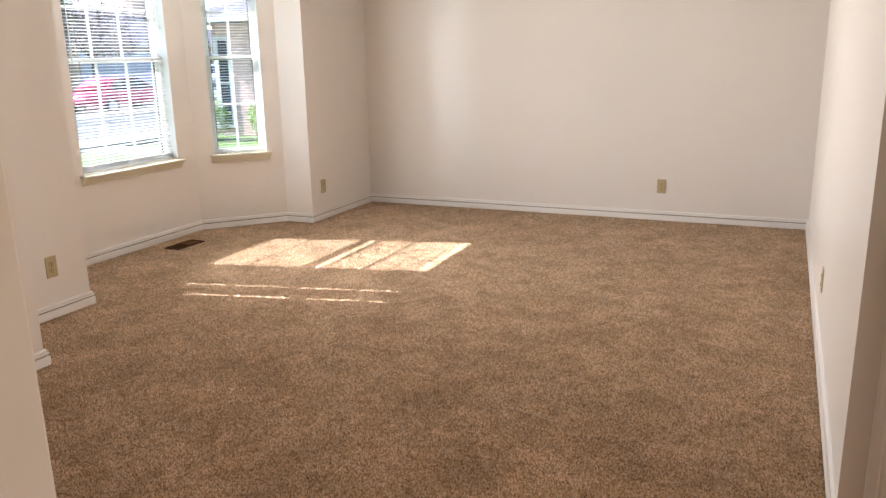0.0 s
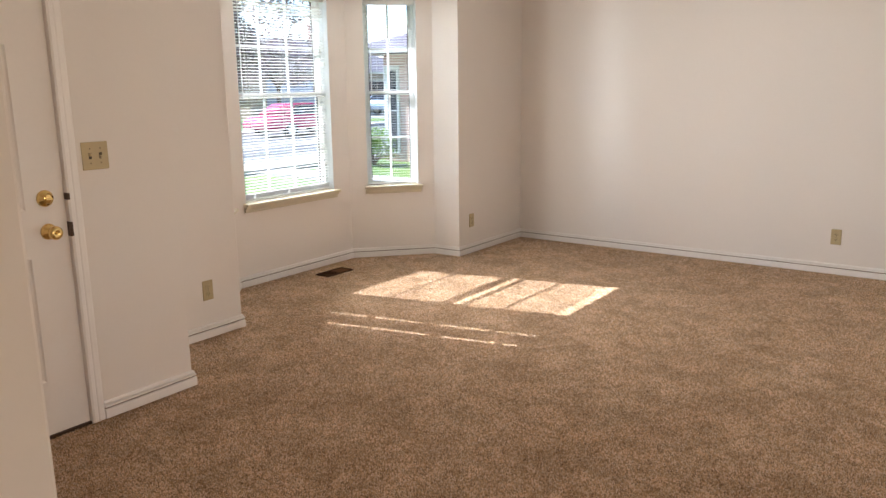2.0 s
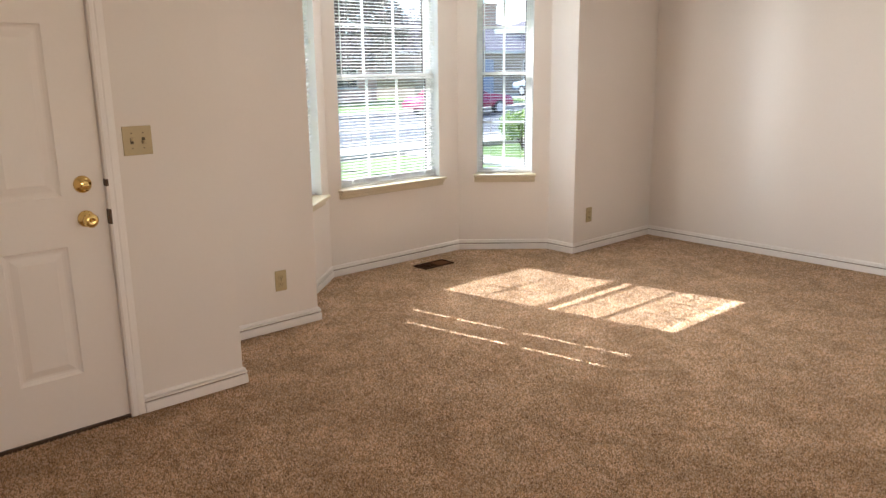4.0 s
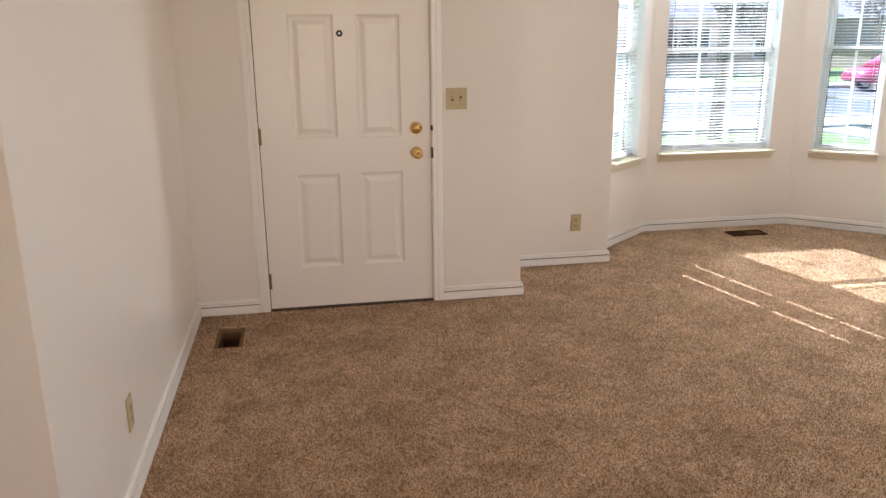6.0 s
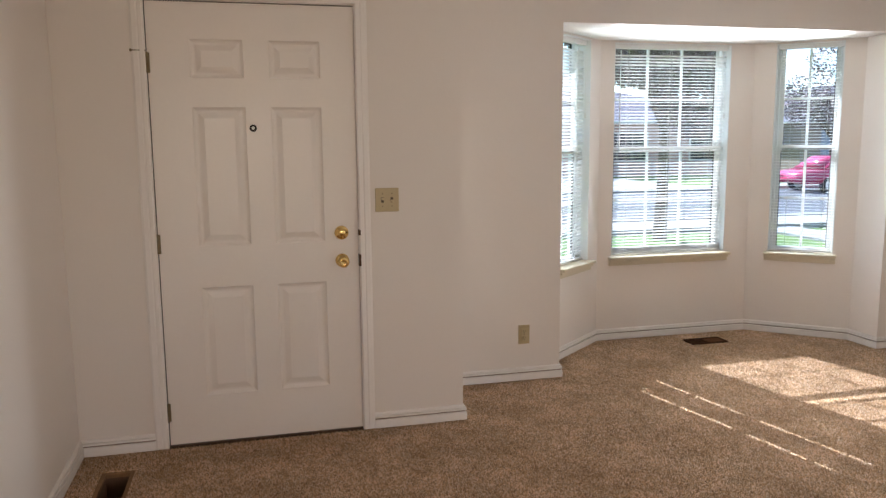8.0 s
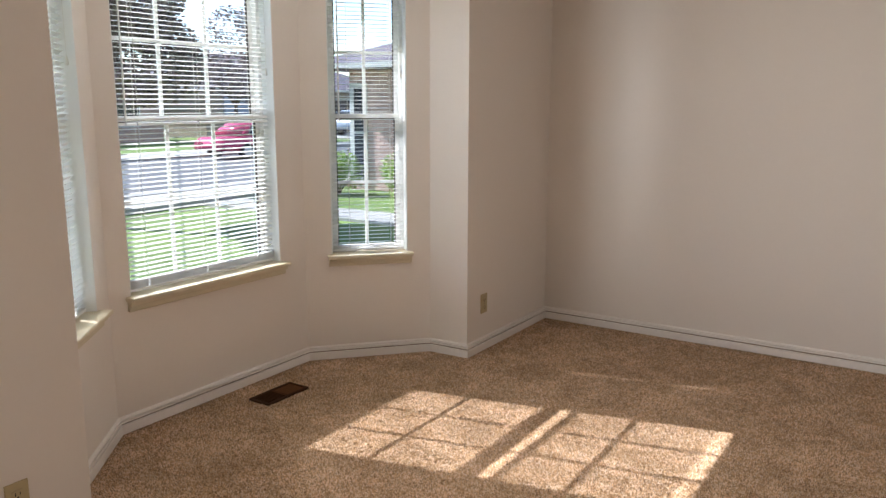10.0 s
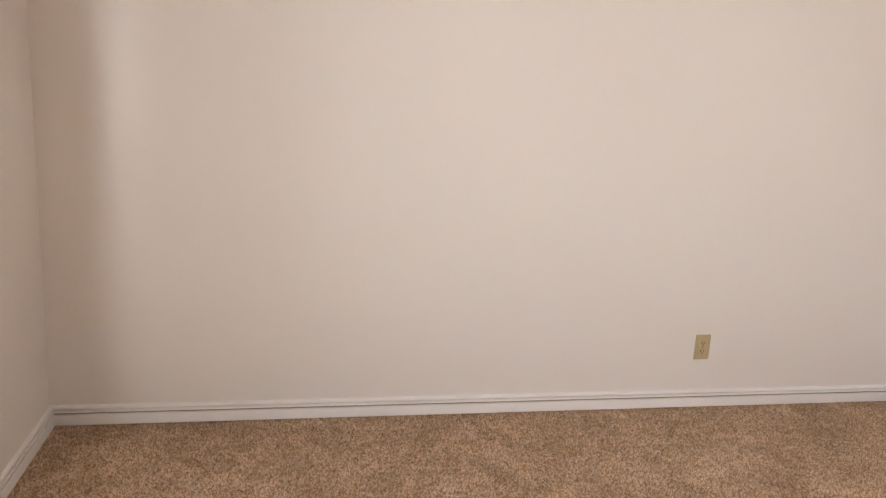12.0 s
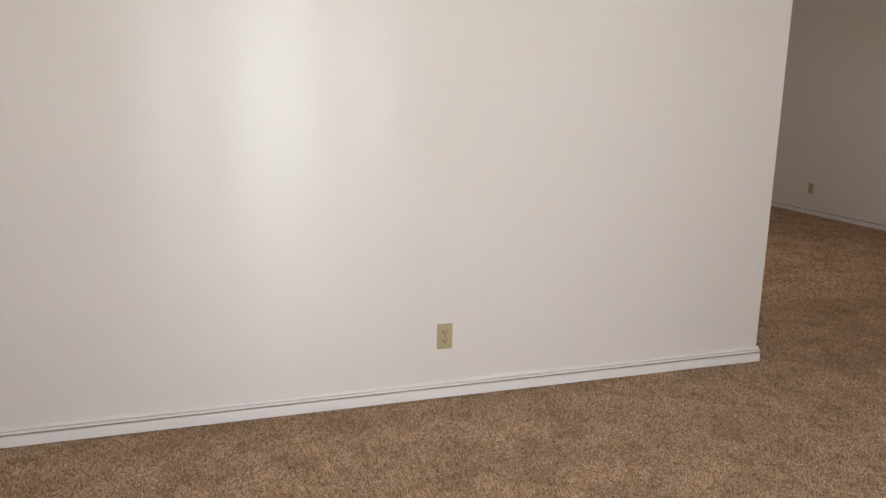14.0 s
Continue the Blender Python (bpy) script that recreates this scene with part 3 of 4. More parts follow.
def casing(root, w, h, back):
    """Door casing round an opening of that size, in the local plane y = 0, standing out towards -y."""
    bm = bmesh.new()
    corners = [(0, 0.0, -1, 0), (0, h, -1, 1), (w, h, 1, 1), (w, 0.0, 1, 0)]
    rows = [[bm.verts.new((x + sx * o, -d, z + sz * o)) for d, o in CASING] for x, z, sx, sz in corners]
    for a, b in zip(rows, rows[1:]):
        for k in range(len(CASING) - 1):
            bm.faces.new((a[k], a[k + 1], b[k + 1], b[k]))
    part("casing", bm, M_TRIM, root)
    bm = bmesh.new()
    for a in ((-0.0101, 0.0, 0.0, h), (w, w + 0.0101, 0.0, h), (-0.0101, w + 0.0101, h, h + 0.0101)):
        box(bm, a[0], a[1], -0.001, 0.149, a[2], a[3])
    for a in ((0.0, 0.025, 0.0, h), (w - 0.025, w, 0.0, h), (0.025, w - 0.025, h - 0.03, h)):
        box(bm, a[0], a[1], back, back + 0.04, a[2], a[3])
    part("jamb", bm, M_TRIM, root)


def hinge(root, z, x=0.0, mat=None):
    bm = lathe([(z - 0.045, 0.004), (z - 0.043, 0.0065), (z + 0.043, 0.0065), (z + 0.047, 0.004)], 12, "z")
    bmesh.ops.translate(bm, verts=bm.verts, vec=(x, -0.004, 0))
    box(bm, x - 0.014, x + 0.012, 0.0005, 0.003, z - 0.044, z + 0.044)
    return part("hinge", bm, mat or M_OLDBRASS, root)


def front_door():
    w = 0.922
    root = thing("door_1", wall_matrix(0, 1.95 + 0.388), label="closed white six-panel front door with brass knob and deadbolt", category="door", kind="structure")
    casing(root, w, 2.052, 0.0565)
    cols = ((0.178, 0.412), (0.525, 0.757))
    rows = ((0.235, 0.755), (0.95, 1.585), (1.715, 1.885))
    bm = panelled_slab(0.9165, 2.046, [(a, b, c, d) for a, b in cols for c, d in rows])
    bmesh.ops.translate(bm, verts=bm.verts, vec=(0.004, 0.012, 0.002))
    slab = part("door_slab", bm, M_DOOR, root)
    bm = boxm(0.0002, 0.0038, 0.013, 0.05, 0.01, 2.05)
    box(bm, 0.004, 0.921, 0.0135, 0.05, 2.0484, 2.0516)
    part("weatherstrip", bm, M_DARK, root, "black rubber seal")
    for z in (0.17, 0.97, 1.78):
        hinge(root, z, 0.003)
    bm = lathe([(0.0, 0.0022), (0.06, 0.0022)], 8, "x")
    bmesh.ops.translate(bm, verts=bm.verts, vec=(-0.055, -0.012, 1.832))
    tip = lathe([(-0.064, 0.006), (-0.055, 0.006)], 10, "x")
    bmesh.ops.translate(tip, verts=tip.verts, vec=(0, -0.012, 1.832))
    part("hinge_pin_stop", bm, M_OLDBRASS, root)
    part("stop_tip", tip, M_OLDBRASS, root)
    x = 1.228 - 0.388
    for z, prof, nm in ((0.992, [(-0.0115, 0.034), (-0.004, 0.033), (0.002, 0.028), (0.004, 0.020), (0.016, 0.018), (0.018, 0.014)], "deadbolt"),
                        (0.857, [(-0.0115, 0.033), (-0.004, 0.032), (0.0, 0.024), (0.006, 0.012), (0.022, 0.012), (0.028, 0.021), (0.038, 0.0275),
                                 (0.050, 0.0275), (0.057, 0.022), (0.060, 0.012), (0.058, 0.009)], "door_knob")):
        bm = lathe([(-d, r) for d, r in prof], 28, "y")
        bmesh.ops.translate(bm, verts=bm.verts, vec=(x, 0, z))
        ob = part(nm, bm, M_BRASS, slab, "polished brass", smooth=True)
        turn = boxm(x - 0.014, x + 0.014, -0.030, -0.016, z - 0.0045, z + 0.0045, bevel=0.002) if nm == "deadbolt" else boxm(x - 0.004, x + 0.004, -0.063, -0.056, z - 0.004, z + 0.004, bevel=0.0015)
        part("thumb_turn", turn, M_BRASS, slab)
    for z, hh in ((0.857, 0.03), (0.992, 0.014)):
        part("strike_plate", boxm(w - 0.003, w + 0.009, -0.0165, 0.012, z - hh, z + hh, bevel=0.0015), M_STRIKE, root)
    px, pz = 0.835 - 0.388, 1.492
    bm = lathe([(0.0125, 0.0165), (0.008, 0.0165), (0.0055, 0.0135), (0.0065, 0.011)], 24, "y")
    bmesh.ops.translate(bm, verts=bm.verts, vec=(px, 0.0, pz))
    part("peephole", bm, M_DARK, slab, "dark round peephole rim")
    bm = lathe([(0.0125, 0.0075), (0.0050, 0.0075), (0.0042, 0.005)], 16, "y")
    bmesh.ops.translate(bm, verts=bm.verts, vec=(px, 0.0, pz))
    part("peephole_lens", bm, M_LENS, slab)
    part("threshold", box(boxm(0.0, w, 0.0005, 0.14, -0.03, 0.008), 0.0, w, 0.0565, 0.14, 0.0081, 0.03), M_STRIKE, root)


front_door()


def hall_door():
    root = thing("door_2", wall_matrix(11, 0.125), label="closed white flush hall door with a dull brass hinge", category="door", kind="structure")
    casing(root, 0.76, 2.04, 0.0395)
    bm = boxm(0.003, 0.757, 0.004, 0.039, 0.012, 2.036, bevel=0.002)
    part("door_slab", bm, M_DOOR, root)
    for z in (0.22, 1.02, 1.82):
        hinge(root, z, 0.001)


hall_door()


# ---- plates ----
def plate_matrix(x, y, z, face):
    """Local x to the right as seen from the room, y into the room, z up; face is the way that the wall looks."""
    turn = {"+x": 90, "-x": -90, "+y": 180, "-y": 0}[face]
    return pose(x, y, z) @ pose(0, 0, 0, 0, 0, turn)


def outlet(x, y, face, z=0.278, label="almond plastic duplex outlet on the off-white wall"):
    root = thing("wall_outlet", plate_matrix(x, y, z, face), label=label, category="outlet", group="wall outlets")
    part("cover_plate", boxm(-0.035, 0.035, -0.006, 0.0, -0.0575, 0.0575, bevel=0.0025), M_ALMOND, root)
    for dz in (-0.0195, 0.0195):
        rec = part("receptacle", boxm(-0.0165, 0.0165, -0.0085, -0.004, dz - 0.014, dz + 0.014, bevel=0.003), M_ALMOND, root)
        bm = boxm(-0.0085, -0.0055, -0.0092, -0.008, dz - 0.003, dz + 0.007)
        box(bm, 0.0055, 0.0080, -0.0092, -0.008, dz - 0.002, dz + 0.006)
        box(bm, -0.0026, 0.0026, -0.0092, -0.008, dz - 0.0110, dz - 0.0058)
        part("slots", bm, M_DARK, rec)
    bm = lathe([(-0.0075, 0.003), (-0.005, 0.003)], 10, "y")
    part("screw", bm, M_OLDBRASS, root)
    return root


def switch_plate():
    root = thing("light_switch", plate_matrix(0.0, 1.451, 1.145, "+x"), label="almond double toggle light switch beside the front door", category="switch")
    part("cover_plate", boxm(-0.058, 0.058, -0.006, 0.0, -0.0575, 0.0575, bevel=0.0025), M_ALMOND, root)
    for x, tip in ((-0.023, 1), (0.023, -1)):
        t = part("toggle", boxm(x - 0.005, x + 0.005, -0.017, -0.005, -0.006 + 0.005 * tip, 0.006 + 0.005 * tip, bevel=0.002), M_ALMOND, root)
        part("toggle_slot", boxm(x - 0.0065, x + 0.0065, -0.0066, -0.005, -0.0125, 0.0125), M_SLOT, root)
        for z in (-0.03, 0.03):
            bm = lathe([(-0.0072, 0.003), (-0.005, 0.003)], 10, "y")
            bmesh.ops.translate(bm, verts=bm.verts, vec=(x, 0, z))
            part("screw", bm, M_OLDBRASS, root)


switch_plate()
outlet(XB, 2.356, "+x")
outlet(XB, 5.082, "+x")
outlet(2.148, YE, "-y")
outlet(XR, 3.48, "-x")
outlet(1.697, 0.0, "+y")
outlet(6.947, -1.95, "+y")


# ---- floor registers ----
def open_register():
    x0, x1, y0, y1 = VENTS[0]
    root = thing("floor_register", pose((x0 + x1) / 2, (y0 + y1) / 2, 0), label="open uncovered floor vent hole in the carpet", category="vent")
    a, b = (x1 - x0) / 2, (y1 - y0) / 2
    bm = bmesh.new()
    for s in ((-a, a, -b, -b + 0.018), (-a, a, b - 0.018, b), (-a, -a + 0.02, -b + 0.018, b - 0.018), (a - 0.02, a, -b + 0.018, b - 0.018)):
        box(bm, s[0], s[1], s[2], s[3], -0.03, -0.012)
    part("subfloor_rim", bm, M_RIM, root)
    bm = bmesh.new()
    for s in ((-a + 0.012, a - 0.012, -b + 0.012, -b + 0.018), (-a + 0.012, a - 0.012, b - 0.018, b - 0.012), (-a + 0.014, -a + 0.02, -b + 0.018, b - 0.018),
              (a - 0.02, a - 0.014, -b + 0.018, b - 0.018), (-a, a, -b, b)):
        box(bm, s[0], s[1], s[2], s[3], -0.26, -0.03 if s[0] > -a else -0.25)
    part("duct", bm, M_DUCT, root)


def louvred_register():
    x0, x1, y0, y1 = VENTS[1]
    root = thing("floor_register", pose((x0 + x1) / 2, (y0 + y1) / 2, 0), label="dark brown louvred metal floor vent under the bay window", category="vent")
    a, b = (x1 - x0) / 2, (y1 - y0) / 2
    bm = bmesh.new()
    for s in ((-a, a, -b, -b + 0.012), (-a, a, b - 0.012, b), (-a, -a + 0.014, -b + 0.012, b - 0.012), (a - 0.014, a, -b + 0.012, b - 0.012)):
        box(bm, s[0], s[1], s[2], s[3], -0.03, 0.003, bevel=0.001)
    part("frame", bm, M_VENT, root)
    n = 11
    part("damper_plate", boxm(-a + 0.014, a - 0.014, 0.004, b - 0.0115, -0.006, -0.002), M_PLATE, root, "brown closed damper plate")
    for k in range(n):
        y = -b + 0.02 + (b - 0.01) * k / (n - 1)
        part("louvre", boxm(-a + 0.014, a - 0.014, y - 0.0022, y + 0.0022, -0.02, -0.001), M_VENT, root)
    part("duct", boxm(-a, a, -b, b, -0.16, -0.15), M_DARK, root)


open_register()
louvred_register()

# ---- outdoors ----
G = -0.45


def ground():
    bm = bmesh.new()
    xs, ys = (-900, -60, -1.6, 900), (-900, -60, 80, 900)
    for x0, x1 in zip(xs, xs[1:]):
        for y0, y1 in zip(ys, ys[1:]):
            bm.faces.new([bm.verts.new(c) for c in ((x0, y0, G), (x1, y0, G), (x1, y1, G), (x0, y1, G))])
    bmesh.ops.remove_doubles(bm, verts=bm.verts, dist=0.01)
    tagged(new("ground", finish(bm, "ground", M_LAWN)), label="green lawn grass reaching to the horizon", category="ground", kind="structure")


ground()


def slab(name, x0, x1, y0, y1, z1, mat, label, cat):
    return tagged(new(name, finish(boxm(x0, x1, y0, y1, G - 0.1, z1, bevel=0.0), name, mat)), label=label, category=cat, kind="structure")


slab("road", -20.4, -11.6, -120, 160, G + 0.01, M_ASPHALT, "sunlit grey asphalt street", "road")
slab("kerb", -11.6, -11.3, -120, 160, G + 0.12, M_CONCRETE, "pale concrete kerb along the street", "kerb")
slab("kerb", -20.7, -20.4, -120, 160, G + 0.12, M_CONCRETE, "pale concrete kerb along the street", "kerb")
slab("pavement", -11.3, -9.9, -120, 160, G + 0.10, M_CONCRETE, "pale concrete pavement along the street", "pavement")
slab("pavement", -22.1, -20.7, -120, 160, G + 0.10, M_CONCRETE, "pale concrete pavement along the street", "pavement")
slab("driveway", -9.9, -1.9, -9.0, -2.0, G + 0.06, M_CONCRETE, "pale concrete driveway", "driveway")
slab("garden_walk", -9.9, 2.0, 10.75, 11.65, G + 0.05, M_CONCRETE, "pale concrete garden walk by the brick house", "path")
for y in (11.0, 33.0):
    slab("driveway", -34.0, -22.1, y, y + 6.0, G + 0.06, M_CONCRETE, "pale concrete driveway across the street", "driveway")


def lay_bricks(wall_part, a, b, eave):
    """Single bricks on the face y = -b: the corner stretch as parts, the rest joined."""
    me = finish(boxm(0, 0.198, -0.012, 0.0, 0, 0.063, bevel=0.0), "brick", M_PIECE)
    rest, count = bmesh.new(), 0
    for k in range(int((eave - 0.05) / 0.075)):
        for n in range(34):
            x = -a + 0.004 + n * 0.21 + (0.105 if k % 2 else 0.0)
            z = 0.02 + k * 0.075
            if n < 15 and 5 <= k < 25:
                ob = new("brick", me)
                ob.parent = wall_part
                ob.location = (x, -b - random.uniform(0.0, 0.003), z)
            else:
                box(rest, x, x + 0.198, -b - 0.012, -b, z, z + 0.063)
    ob = part("brickwork", rest, M_PIECES, wall_part)
    ob["kind"] = "stuff"


def house(x0, x1, y0, y1, wall_mat, label, over=0.5, eave=2.6, rise=1.9, street="+x", brick=False):
    """A one-storey house with a hipped roof; windows and a garage door on the street side."""
    root = thing("house", pose((x0 + x1) / 2, (y0 + y1) / 2, G), label=label, category="house")
    a, b = (x1 - x0) / 2, (y1 - y0) / 2
    wall_part = part("wall", boxm(-a, a, -b, b, 0, eave), wall_mat, root)
    if brick:
        lay_bricks(wall_part, a, b, eave)
    bm = bmesh.new()
    A, B = a + over, b + over
    lo = [bm.verts.new((x, y, eave - 0.02)) for x, y in ((-A, -B), (A, -B), (A, B), (-A, B))]
    lo2 = [bm.verts.new((x, y, eave + 0.10)) for x, y in ((-A, -B), (A, -B), (A, B), (-A, B))]
    if B > A:
        r = [bm.verts.new((0, -B + A, eave + rise)), bm.verts.new((0, B - A, eave + rise))]
        tops = [(lo2[0], lo2[1], r[0]), (lo2[1], lo2[2], r[1], r[0]), (lo2[2], lo2[3], r[1]), (lo2[3], lo2[0], r[0], r[1])]
    else:
        r = [bm.verts.new((-A + B, 0, eave + rise)), bm.verts.new((A - B, 0, eave + rise))]
        tops = [(lo2[0], lo2[1], r[1], r[0]), (lo2[1], lo2[2], r[1]), (lo2[2], lo2[3], r[0], r[1]), (lo2[3], lo2[0], r[0])]
    for f in tops:
        bm.faces.new(f)
    for k in range(4):
        bm.faces.new((lo[k], lo[(k + 1) % 4], lo2[(k + 1) % 4], lo2[k]))
    bm.faces.new(lo)
    roof = part("roof", bm, M_SHINGLE, root, "dark grey shingled hip roof")
    bm = bmesh.new()
    for s in ((-A - 0.02, A + 0.02, -B - 0.02, -B), (-A - 0.02, A + 0.02, B, B + 0.02), (-A - 0.02, -A, -B, B), (A, A + 0.02, -B, B)):
        box(bm, s[0], s[1], s[2], s[3], eave - 0.02, eave + 0.09)
    part("fascia", bm, M_FASCIA, root, "pale fascia board")
    return root, a, b, roof


def house_front(root, x, side, items):
    """Windows and garage doors on the face x = const of a house; side is the way that it looks."""
    for kind, y0, y1, z0, z1 in items:
        if kind == "window":
            w = part("window", boxm(min(x, x + side * 0.06), max(x, x + side * 0.06), y0 - 0.08, y1 + 0.08, z0 - 0.08, z1 + 0.08, bevel=0.01), M_FASCIA, root)
            n = 3
            for k in range(n):
                a = y0 + (y1 - y0) * k / n + 0.02
                part("pane", boxm(min(x, x + side * 0.07), max(x, x + side * 0.07), a, a + (y1 - y0) / n - 0.04, z0, z1), M_PANE, w)
        else:
            g = part("garage_door", boxm(min(x, x + side * 0.05), max(x, x + side * 0.05), y0, y1, 0, z1), M_GARAGE, root, "blue-grey sectional garage door")
            for k in range(4):
                part("panel", boxm(min(x, x + side * 0.075), max(x, x + side * 0.075), y0 + 0.06, y1 - 0.06, 0.05 + k * z1 / 4, (k + 1) * z1 / 4 - 0.03, bevel=0.01), M_GARAGE, g)


def chimney(roof, x, y, z0, z1):
    bm = boxm(x - 0.45, x + 0.45, y - 0.6, y + 0.6, z0, z1)
    box(bm, x - 0.52, x + 0.52, y - 0.67, y + 0.67, z1, z1 + 0.15)
    part("chimney", bm, M_BRICK, roof, "square brick chimney")


r1, a, b, roof = house(-42, -31, 8.5, 26.0, M_BRICK, "brown brick one-storey house across the street")
house_front(r1, a, 1, [("garage", -7.0, -1.8, 0, 2.2), ("window", 0.2, 2.6, 0.8, 2.1), ("window", 5.0, 7.4, 0.8, 2.1)])
r2, a, b, roof2 = house(-44, -32, 29.5, 47.0, M_STUCCO, "tan one-storey house with a brick chimney", rise=2.4)
house_front(r2, a, 1, [("garage", -7.5, -2.3, 0, 2.2), ("window", 0.5, 3.2, 0.8, 2.1)])
chimney(roof2, 1.0, 2.0, 4.0, 5.9)
r3, a, b, _ = house(-42, -31, -14.0, 5.0, M_STUCCO, "tan one-storey house across the street")
house_front(r3, a, 1, [("window", -6.0, -3.0, 0.8, 2.1), ("garage", 1.0, 6.2, 0, 2.2)])
r4, a, b, _ = house(-9.4, 4.0, 14.5, 30.0, M_BRICK, "neighbouring one-storey brick house with a hip roof", rise=2.6, over=0.7, brick=True)
win = part("window", boxm(-6.66, -6.20, -b - 0.06, -b, 0.2, 2.30, bevel=0.01), M_FASCIA, r4, "narrow window with white trim")
for z0 in (0.28, 1.26):
    part("pane", boxm(-6.53, -6.27, -b - 0.07, -b, z0, z0 + 0.94), M_PANE, win)
house_front(r4, -a, -1, [("garage", -6.5, -1.5, 0, 2.2)])
r5, a, b, _ = house(-16.0, -4.0, 48.0, 62.0, M_STUCCO, "one-storey house further down the street")


def car(m, label, paint):
    """A saloon car along local y: body, cabin, windows, bumpers, lights and wheels."""
    root = thing("parked_car", m, label=label, category="car")
    L, W = 2.25, 0.88
    bm = bmesh.new()
    prof = [(-L, 0.35), (-L, 0.62), (-L + 0.25, 0.84), (-1.15, 0.93), (1.0, 0.93), (L - 0.15, 0.80), (L, 0.6), (L, 0.35)]
    left = [bm.verts.new((-W, y, z)) for y, z in prof]
    right = [bm.verts.new((W, y, z)) for y, z in prof]
    bm.faces.new(left)
    bm.faces.new(right)
    for k in range(len(prof)):
        j = (k + 1) % len(prof)
        bm.faces.new((left[k], left[j], right[j], right[k]))
    bmesh.ops.bevel(bm, geom=list(bm.edges), offset=0.05, segments=2, affect="EDGES")
    body = part("body", bm, paint, root, smooth=True)
    bm = bmesh.new()
    lo = [bm.verts.new(c) for c in ((-0.8, -1.6, 0.9), (0.8, -1.6, 0.9), (0.8, 0.95, 0.9), (-0.8, 0.95, 0.9))]
    hi = [bm.verts.new(c) for c in ((-0.62, -0.95, 1.42), (0.62, -0.95, 1.42), (0.62, 0.2, 1.42), (-0.62, 0.2, 1.42))]
    bm.faces.new(hi)
    for k in range(4):
        bm.faces.new((lo[k], lo[(k + 1) % 4], hi[(k + 1) % 4], hi[k]))
    bm.faces.new(lo)
    bmesh.ops.bevel(bm, geom=list(bm.edges), offset=0.06, segments=2, affect="EDGES")
    cabin = part("cabin", bm, paint, root, smooth=True)
    for s in (-1, 1):
        bm = bmesh.new()
        v = [bm.verts.new(c) for c in ((s * 0.805, -1.3, 0.95), (s * 0.805, 0.7, 0.95), (s * 0.655, 0.15, 1.36), (s * 0.655, -0.9, 1.36))]
        f = bm.faces.new(v)
        r = bmesh.ops.extrude_face_region(bm, geom=[f])
        bmesh.ops.translate(bm, verts=[e for e in r["geom"] if isinstance(e, bmesh.types.BMVert)], vec=(s * 0.015, 0, 0.004))
        part("side_window", bm, M_PANE, cabin)
    for y in (-1.35, 1.4):
        for s in (-1, 1):
            bm = lathe([(-0.1, 0.24), (-0.09, 0.31), (0.09, 0.31), (0.1, 0.24)], 20, "x")
            bmesh.ops.translate(bm, verts=bm.verts, vec=(s * 0.80, y, 0.31))
            wheel = part("wheel", bm, M_TYRE, root)
            bm = lathe([(-0.105, 0.2), (0.105, 0.2)], 16, "x")
            bmesh.ops.translate(bm, verts=bm.verts, vec=(s * 0.80, y, 0.31))
            part("rim", bm, M_FASCIA, wheel)
    for s in (-0.6, 0.6):
        part("headlight", boxm(s - 0.16, s + 0.16, L - 0.03, L + 0.012, 0.56, 0.66, bevel=0.01), M_FASCIA, body)
        part("tail_light", boxm(s - 0.16, s + 0.16, -L - 0.012, -L + 0.03, 0.58, 0.68, bevel=0.01), M_CAR, body)
    return root


car(pose(-19.0, 20.9, G + 0.01) @ Matrix.Diagonal((0.97, 0.97, 0.85, 1)), "red saloon car parked at the far kerb", M_CAR)
car(pose(-27.0, 35.6, G + 0.06, 0, 0, 90), "silver-blue saloon car parked on a driveway across the street", M_CAR_BLUE)


def leaves(count, ellipsoids, size, seed):
    """Many small folded leaves scattered through a group of ellipsoids."""
    rnd = random.Random(seed)
    verts, faces = [], []
    total = sum(r[0] * r[1] * r[2] for _, r in ellipsoids)
    for c, r in ellipsoids:
        for _ in range(int(count * r[0] * r[1] * r[2] / total)):
            v = Vector((rnd.gauss(0, 1), rnd.gauss(0, 1), rnd.gauss(0, 1))).normalized() * rnd.uniform(0.35, 1.0) ** 0.5
            p = Vector((c[0] + v.x * r[0], c[1] + v.y * r[1], c[2] + v.z * r[2]))
            s = size * rnd.uniform(0.6, 1.3)
            u = Vector((rnd.gauss(0, 1), rnd.gauss(0, 1), rnd.gauss(0, 0.6))).normalized()
            w = u.orthogonal().normalized()
            k = len(verts)
            verts += [p - u * s, p + w * s * 0.45, p + u * s, p - w * s * 0.45 + u.cross(w) * s * 0.2]
            faces += [(k, k + 1, k + 2), (k, k + 2, k + 3)]
    me = bpy.data.meshes.new("leaves")
    me.from_pydata([tuple(v) for v in verts], [], faces)
    return me


def limb(bm, p, q, r0, r1, n=8):
    axis = (q - p).normalized()
    u = axis.orthogonal().normalized()
    w = axis.cross(u)
    rings = [[bm.verts.new(c + (u * math.cos(t) + w * math.sin(t)) * r) for t in (2 * math.pi * k / n for k in range(n))] for c, r in ((p, r0), (q, r1))]
    for k in range(n):
        bm.faces.new((rings[0][k], rings[0][(k + 1) % n], rings[1][(k + 1) % n], rings[1][k]))
    bm.faces.new(rings[0])
    bm.faces.new(rings[1])


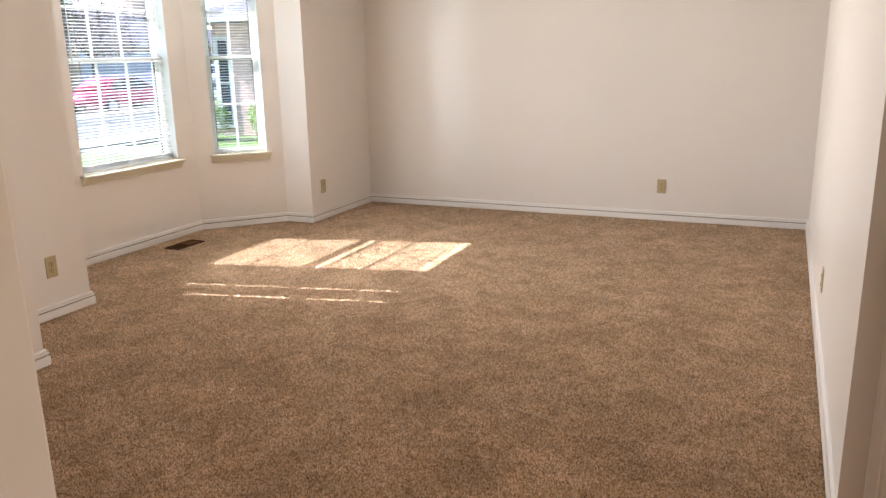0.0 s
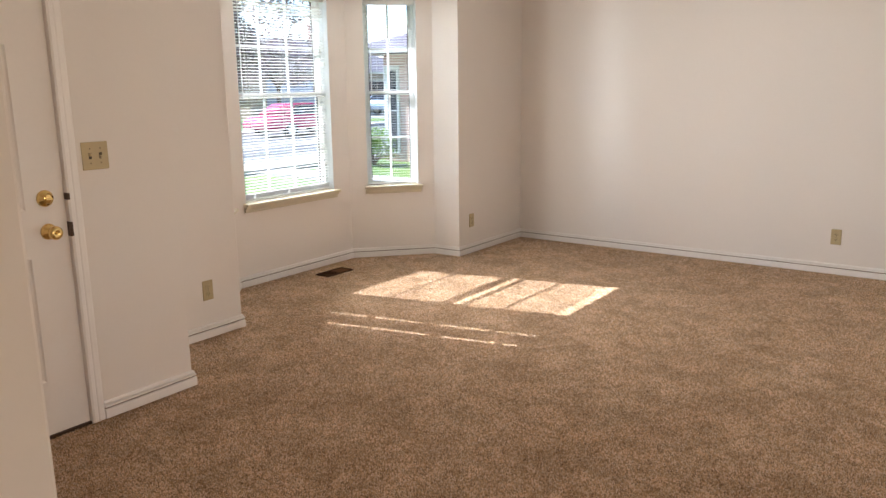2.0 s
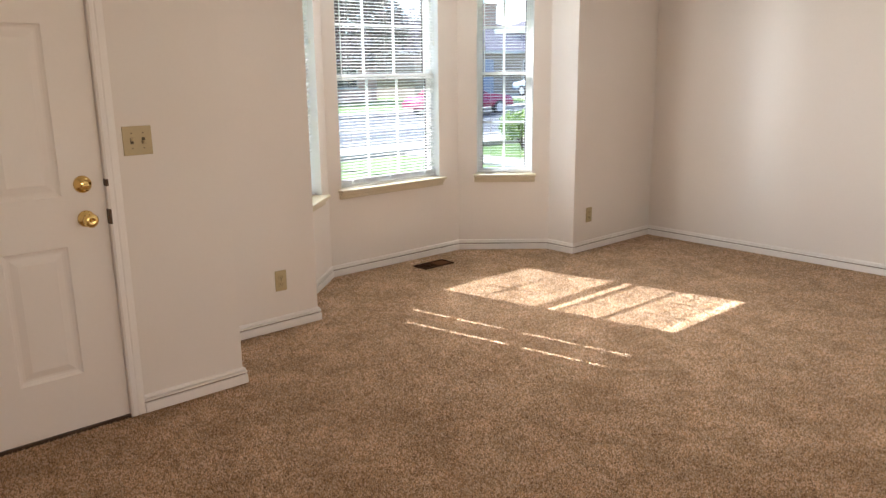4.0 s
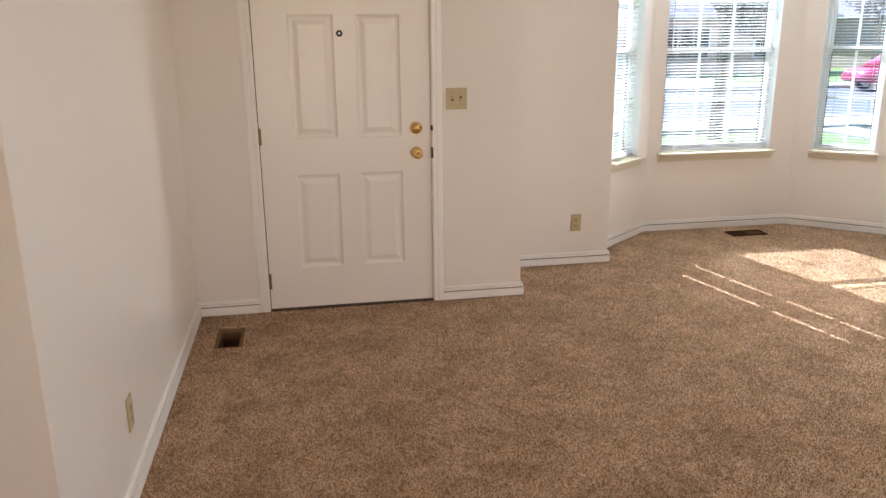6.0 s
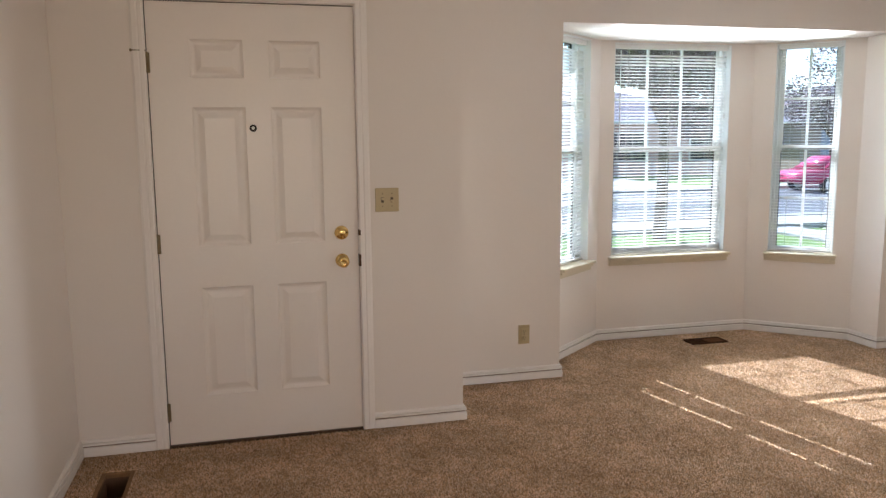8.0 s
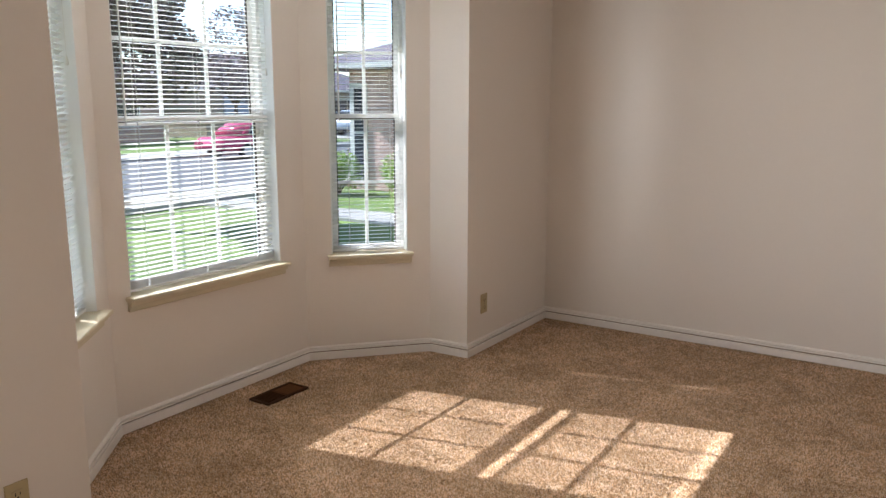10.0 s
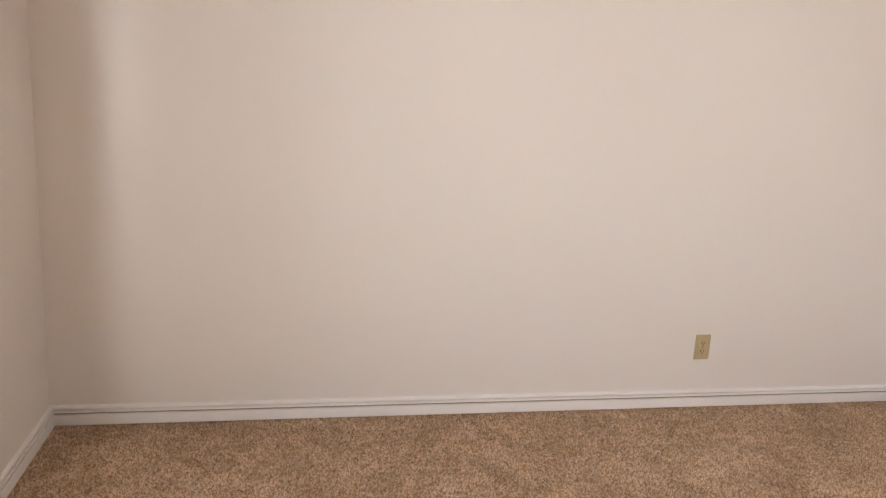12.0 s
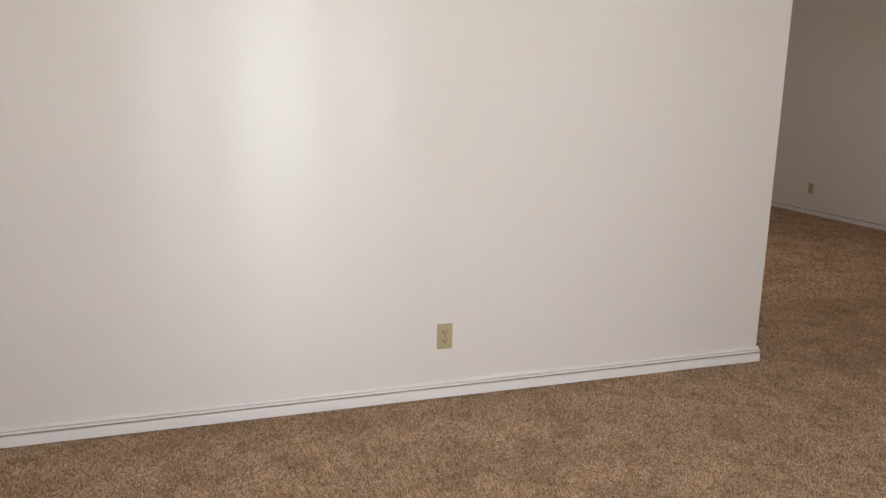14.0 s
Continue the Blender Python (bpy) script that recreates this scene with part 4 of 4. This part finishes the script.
def tree(x, y, height, spread, count, mat, seed, label, low=1.7):
    root = thing("tree", pose(x, y, G), label=label, category="tree")
    rnd = random.Random(seed)
    bm = bmesh.new()
    fork = Vector((0.05, 0.0, low))
    limb(bm, Vector((0, 0, -0.1)), Vector((0.02, 0.02, 0.9)), 0.14, 0.11)
    limb(bm, Vector((0.02, 0.02, 0.9)), fork, 0.11, 0.09)
    clumps = []
    for k in range(9):
        a = 2 * math.pi * k / 9 + rnd.uniform(-0.3, 0.3)
        d = spread * rnd.uniform(0.35, 0.75)
        tip = Vector((math.cos(a) * d, math.sin(a) * d, rnd.uniform(low + 0.5, height - 0.8)))
        knee = fork.lerp(tip, 0.5) + Vector((0, 0, 0.25))
        limb(bm, fork, knee, 0.055, 0.04, 6)
        limb(bm, knee, tip, 0.04, 0.015, 6)
        s = spread * rnd.uniform(0.36, 0.5)
        clumps.append((tip, (s, s, s * 0.75)))
    clumps.append((Vector((0, 0, height - 1.0)), (spread * 0.5, spread * 0.5, 1.0)))
    part("trunk", bm, M_BARK, root, "brown bark trunk and limbs")
    me = leaves(count, clumps, 0.05 if count > 10000 else 0.085, seed)
    me.materials.append(mat)
    crown = new("crown", me)
    crown.parent = root


tree(-9.2, 8.2, 5.4, 2.05, 60000, M_LEAF, 3, "small purple-leaved ornamental tree on the front lawn", low=2.0)
tree(-27.0, 3.0, 7.0, 3.2, 8000, M_SHRUB, 5, "green leafy tree across the street")
tree(-28.0, 28.0, 6.5, 2.6, 7000, M_LEAF, 8, "dark leafy tree between the houses across the street")


def shrub(x, y, r, h, seed):
    root = thing("shrub", pose(x, y, G), label="round bright green shrub by the brick wall", category="shrub", group="shrubs by the brick house")
    rnd = random.Random(seed)
    bm = bmesh.new()
    clumps = []
    for k in range(7):
        a = rnd.uniform(0, 6.28)
        tip = Vector((math.cos(a) * r * 0.5, math.sin(a) * r * 0.5, h * rnd.uniform(0.45, 0.7)))
        limb(bm, Vector((0, 0, -0.02)), tip, 0.02, 0.008, 5)
        clumps.append((tip, (r * 0.55, r * 0.55, h * 0.36)))
    part("stems", bm, M_BARK, root)
    me = leaves(2600, clumps, 0.035, seed)
    me.materials.append(M_SHRUB)
    ob = new("foliage", me)
    ob.parent = root


shrub(-7.35, 13.7, 0.5, 0.9, 1)
shrub(-9.0, 13.6, 0.55, 0.9, 2)
shrub(-5.6, 13.8, 0.5, 0.8, 4)
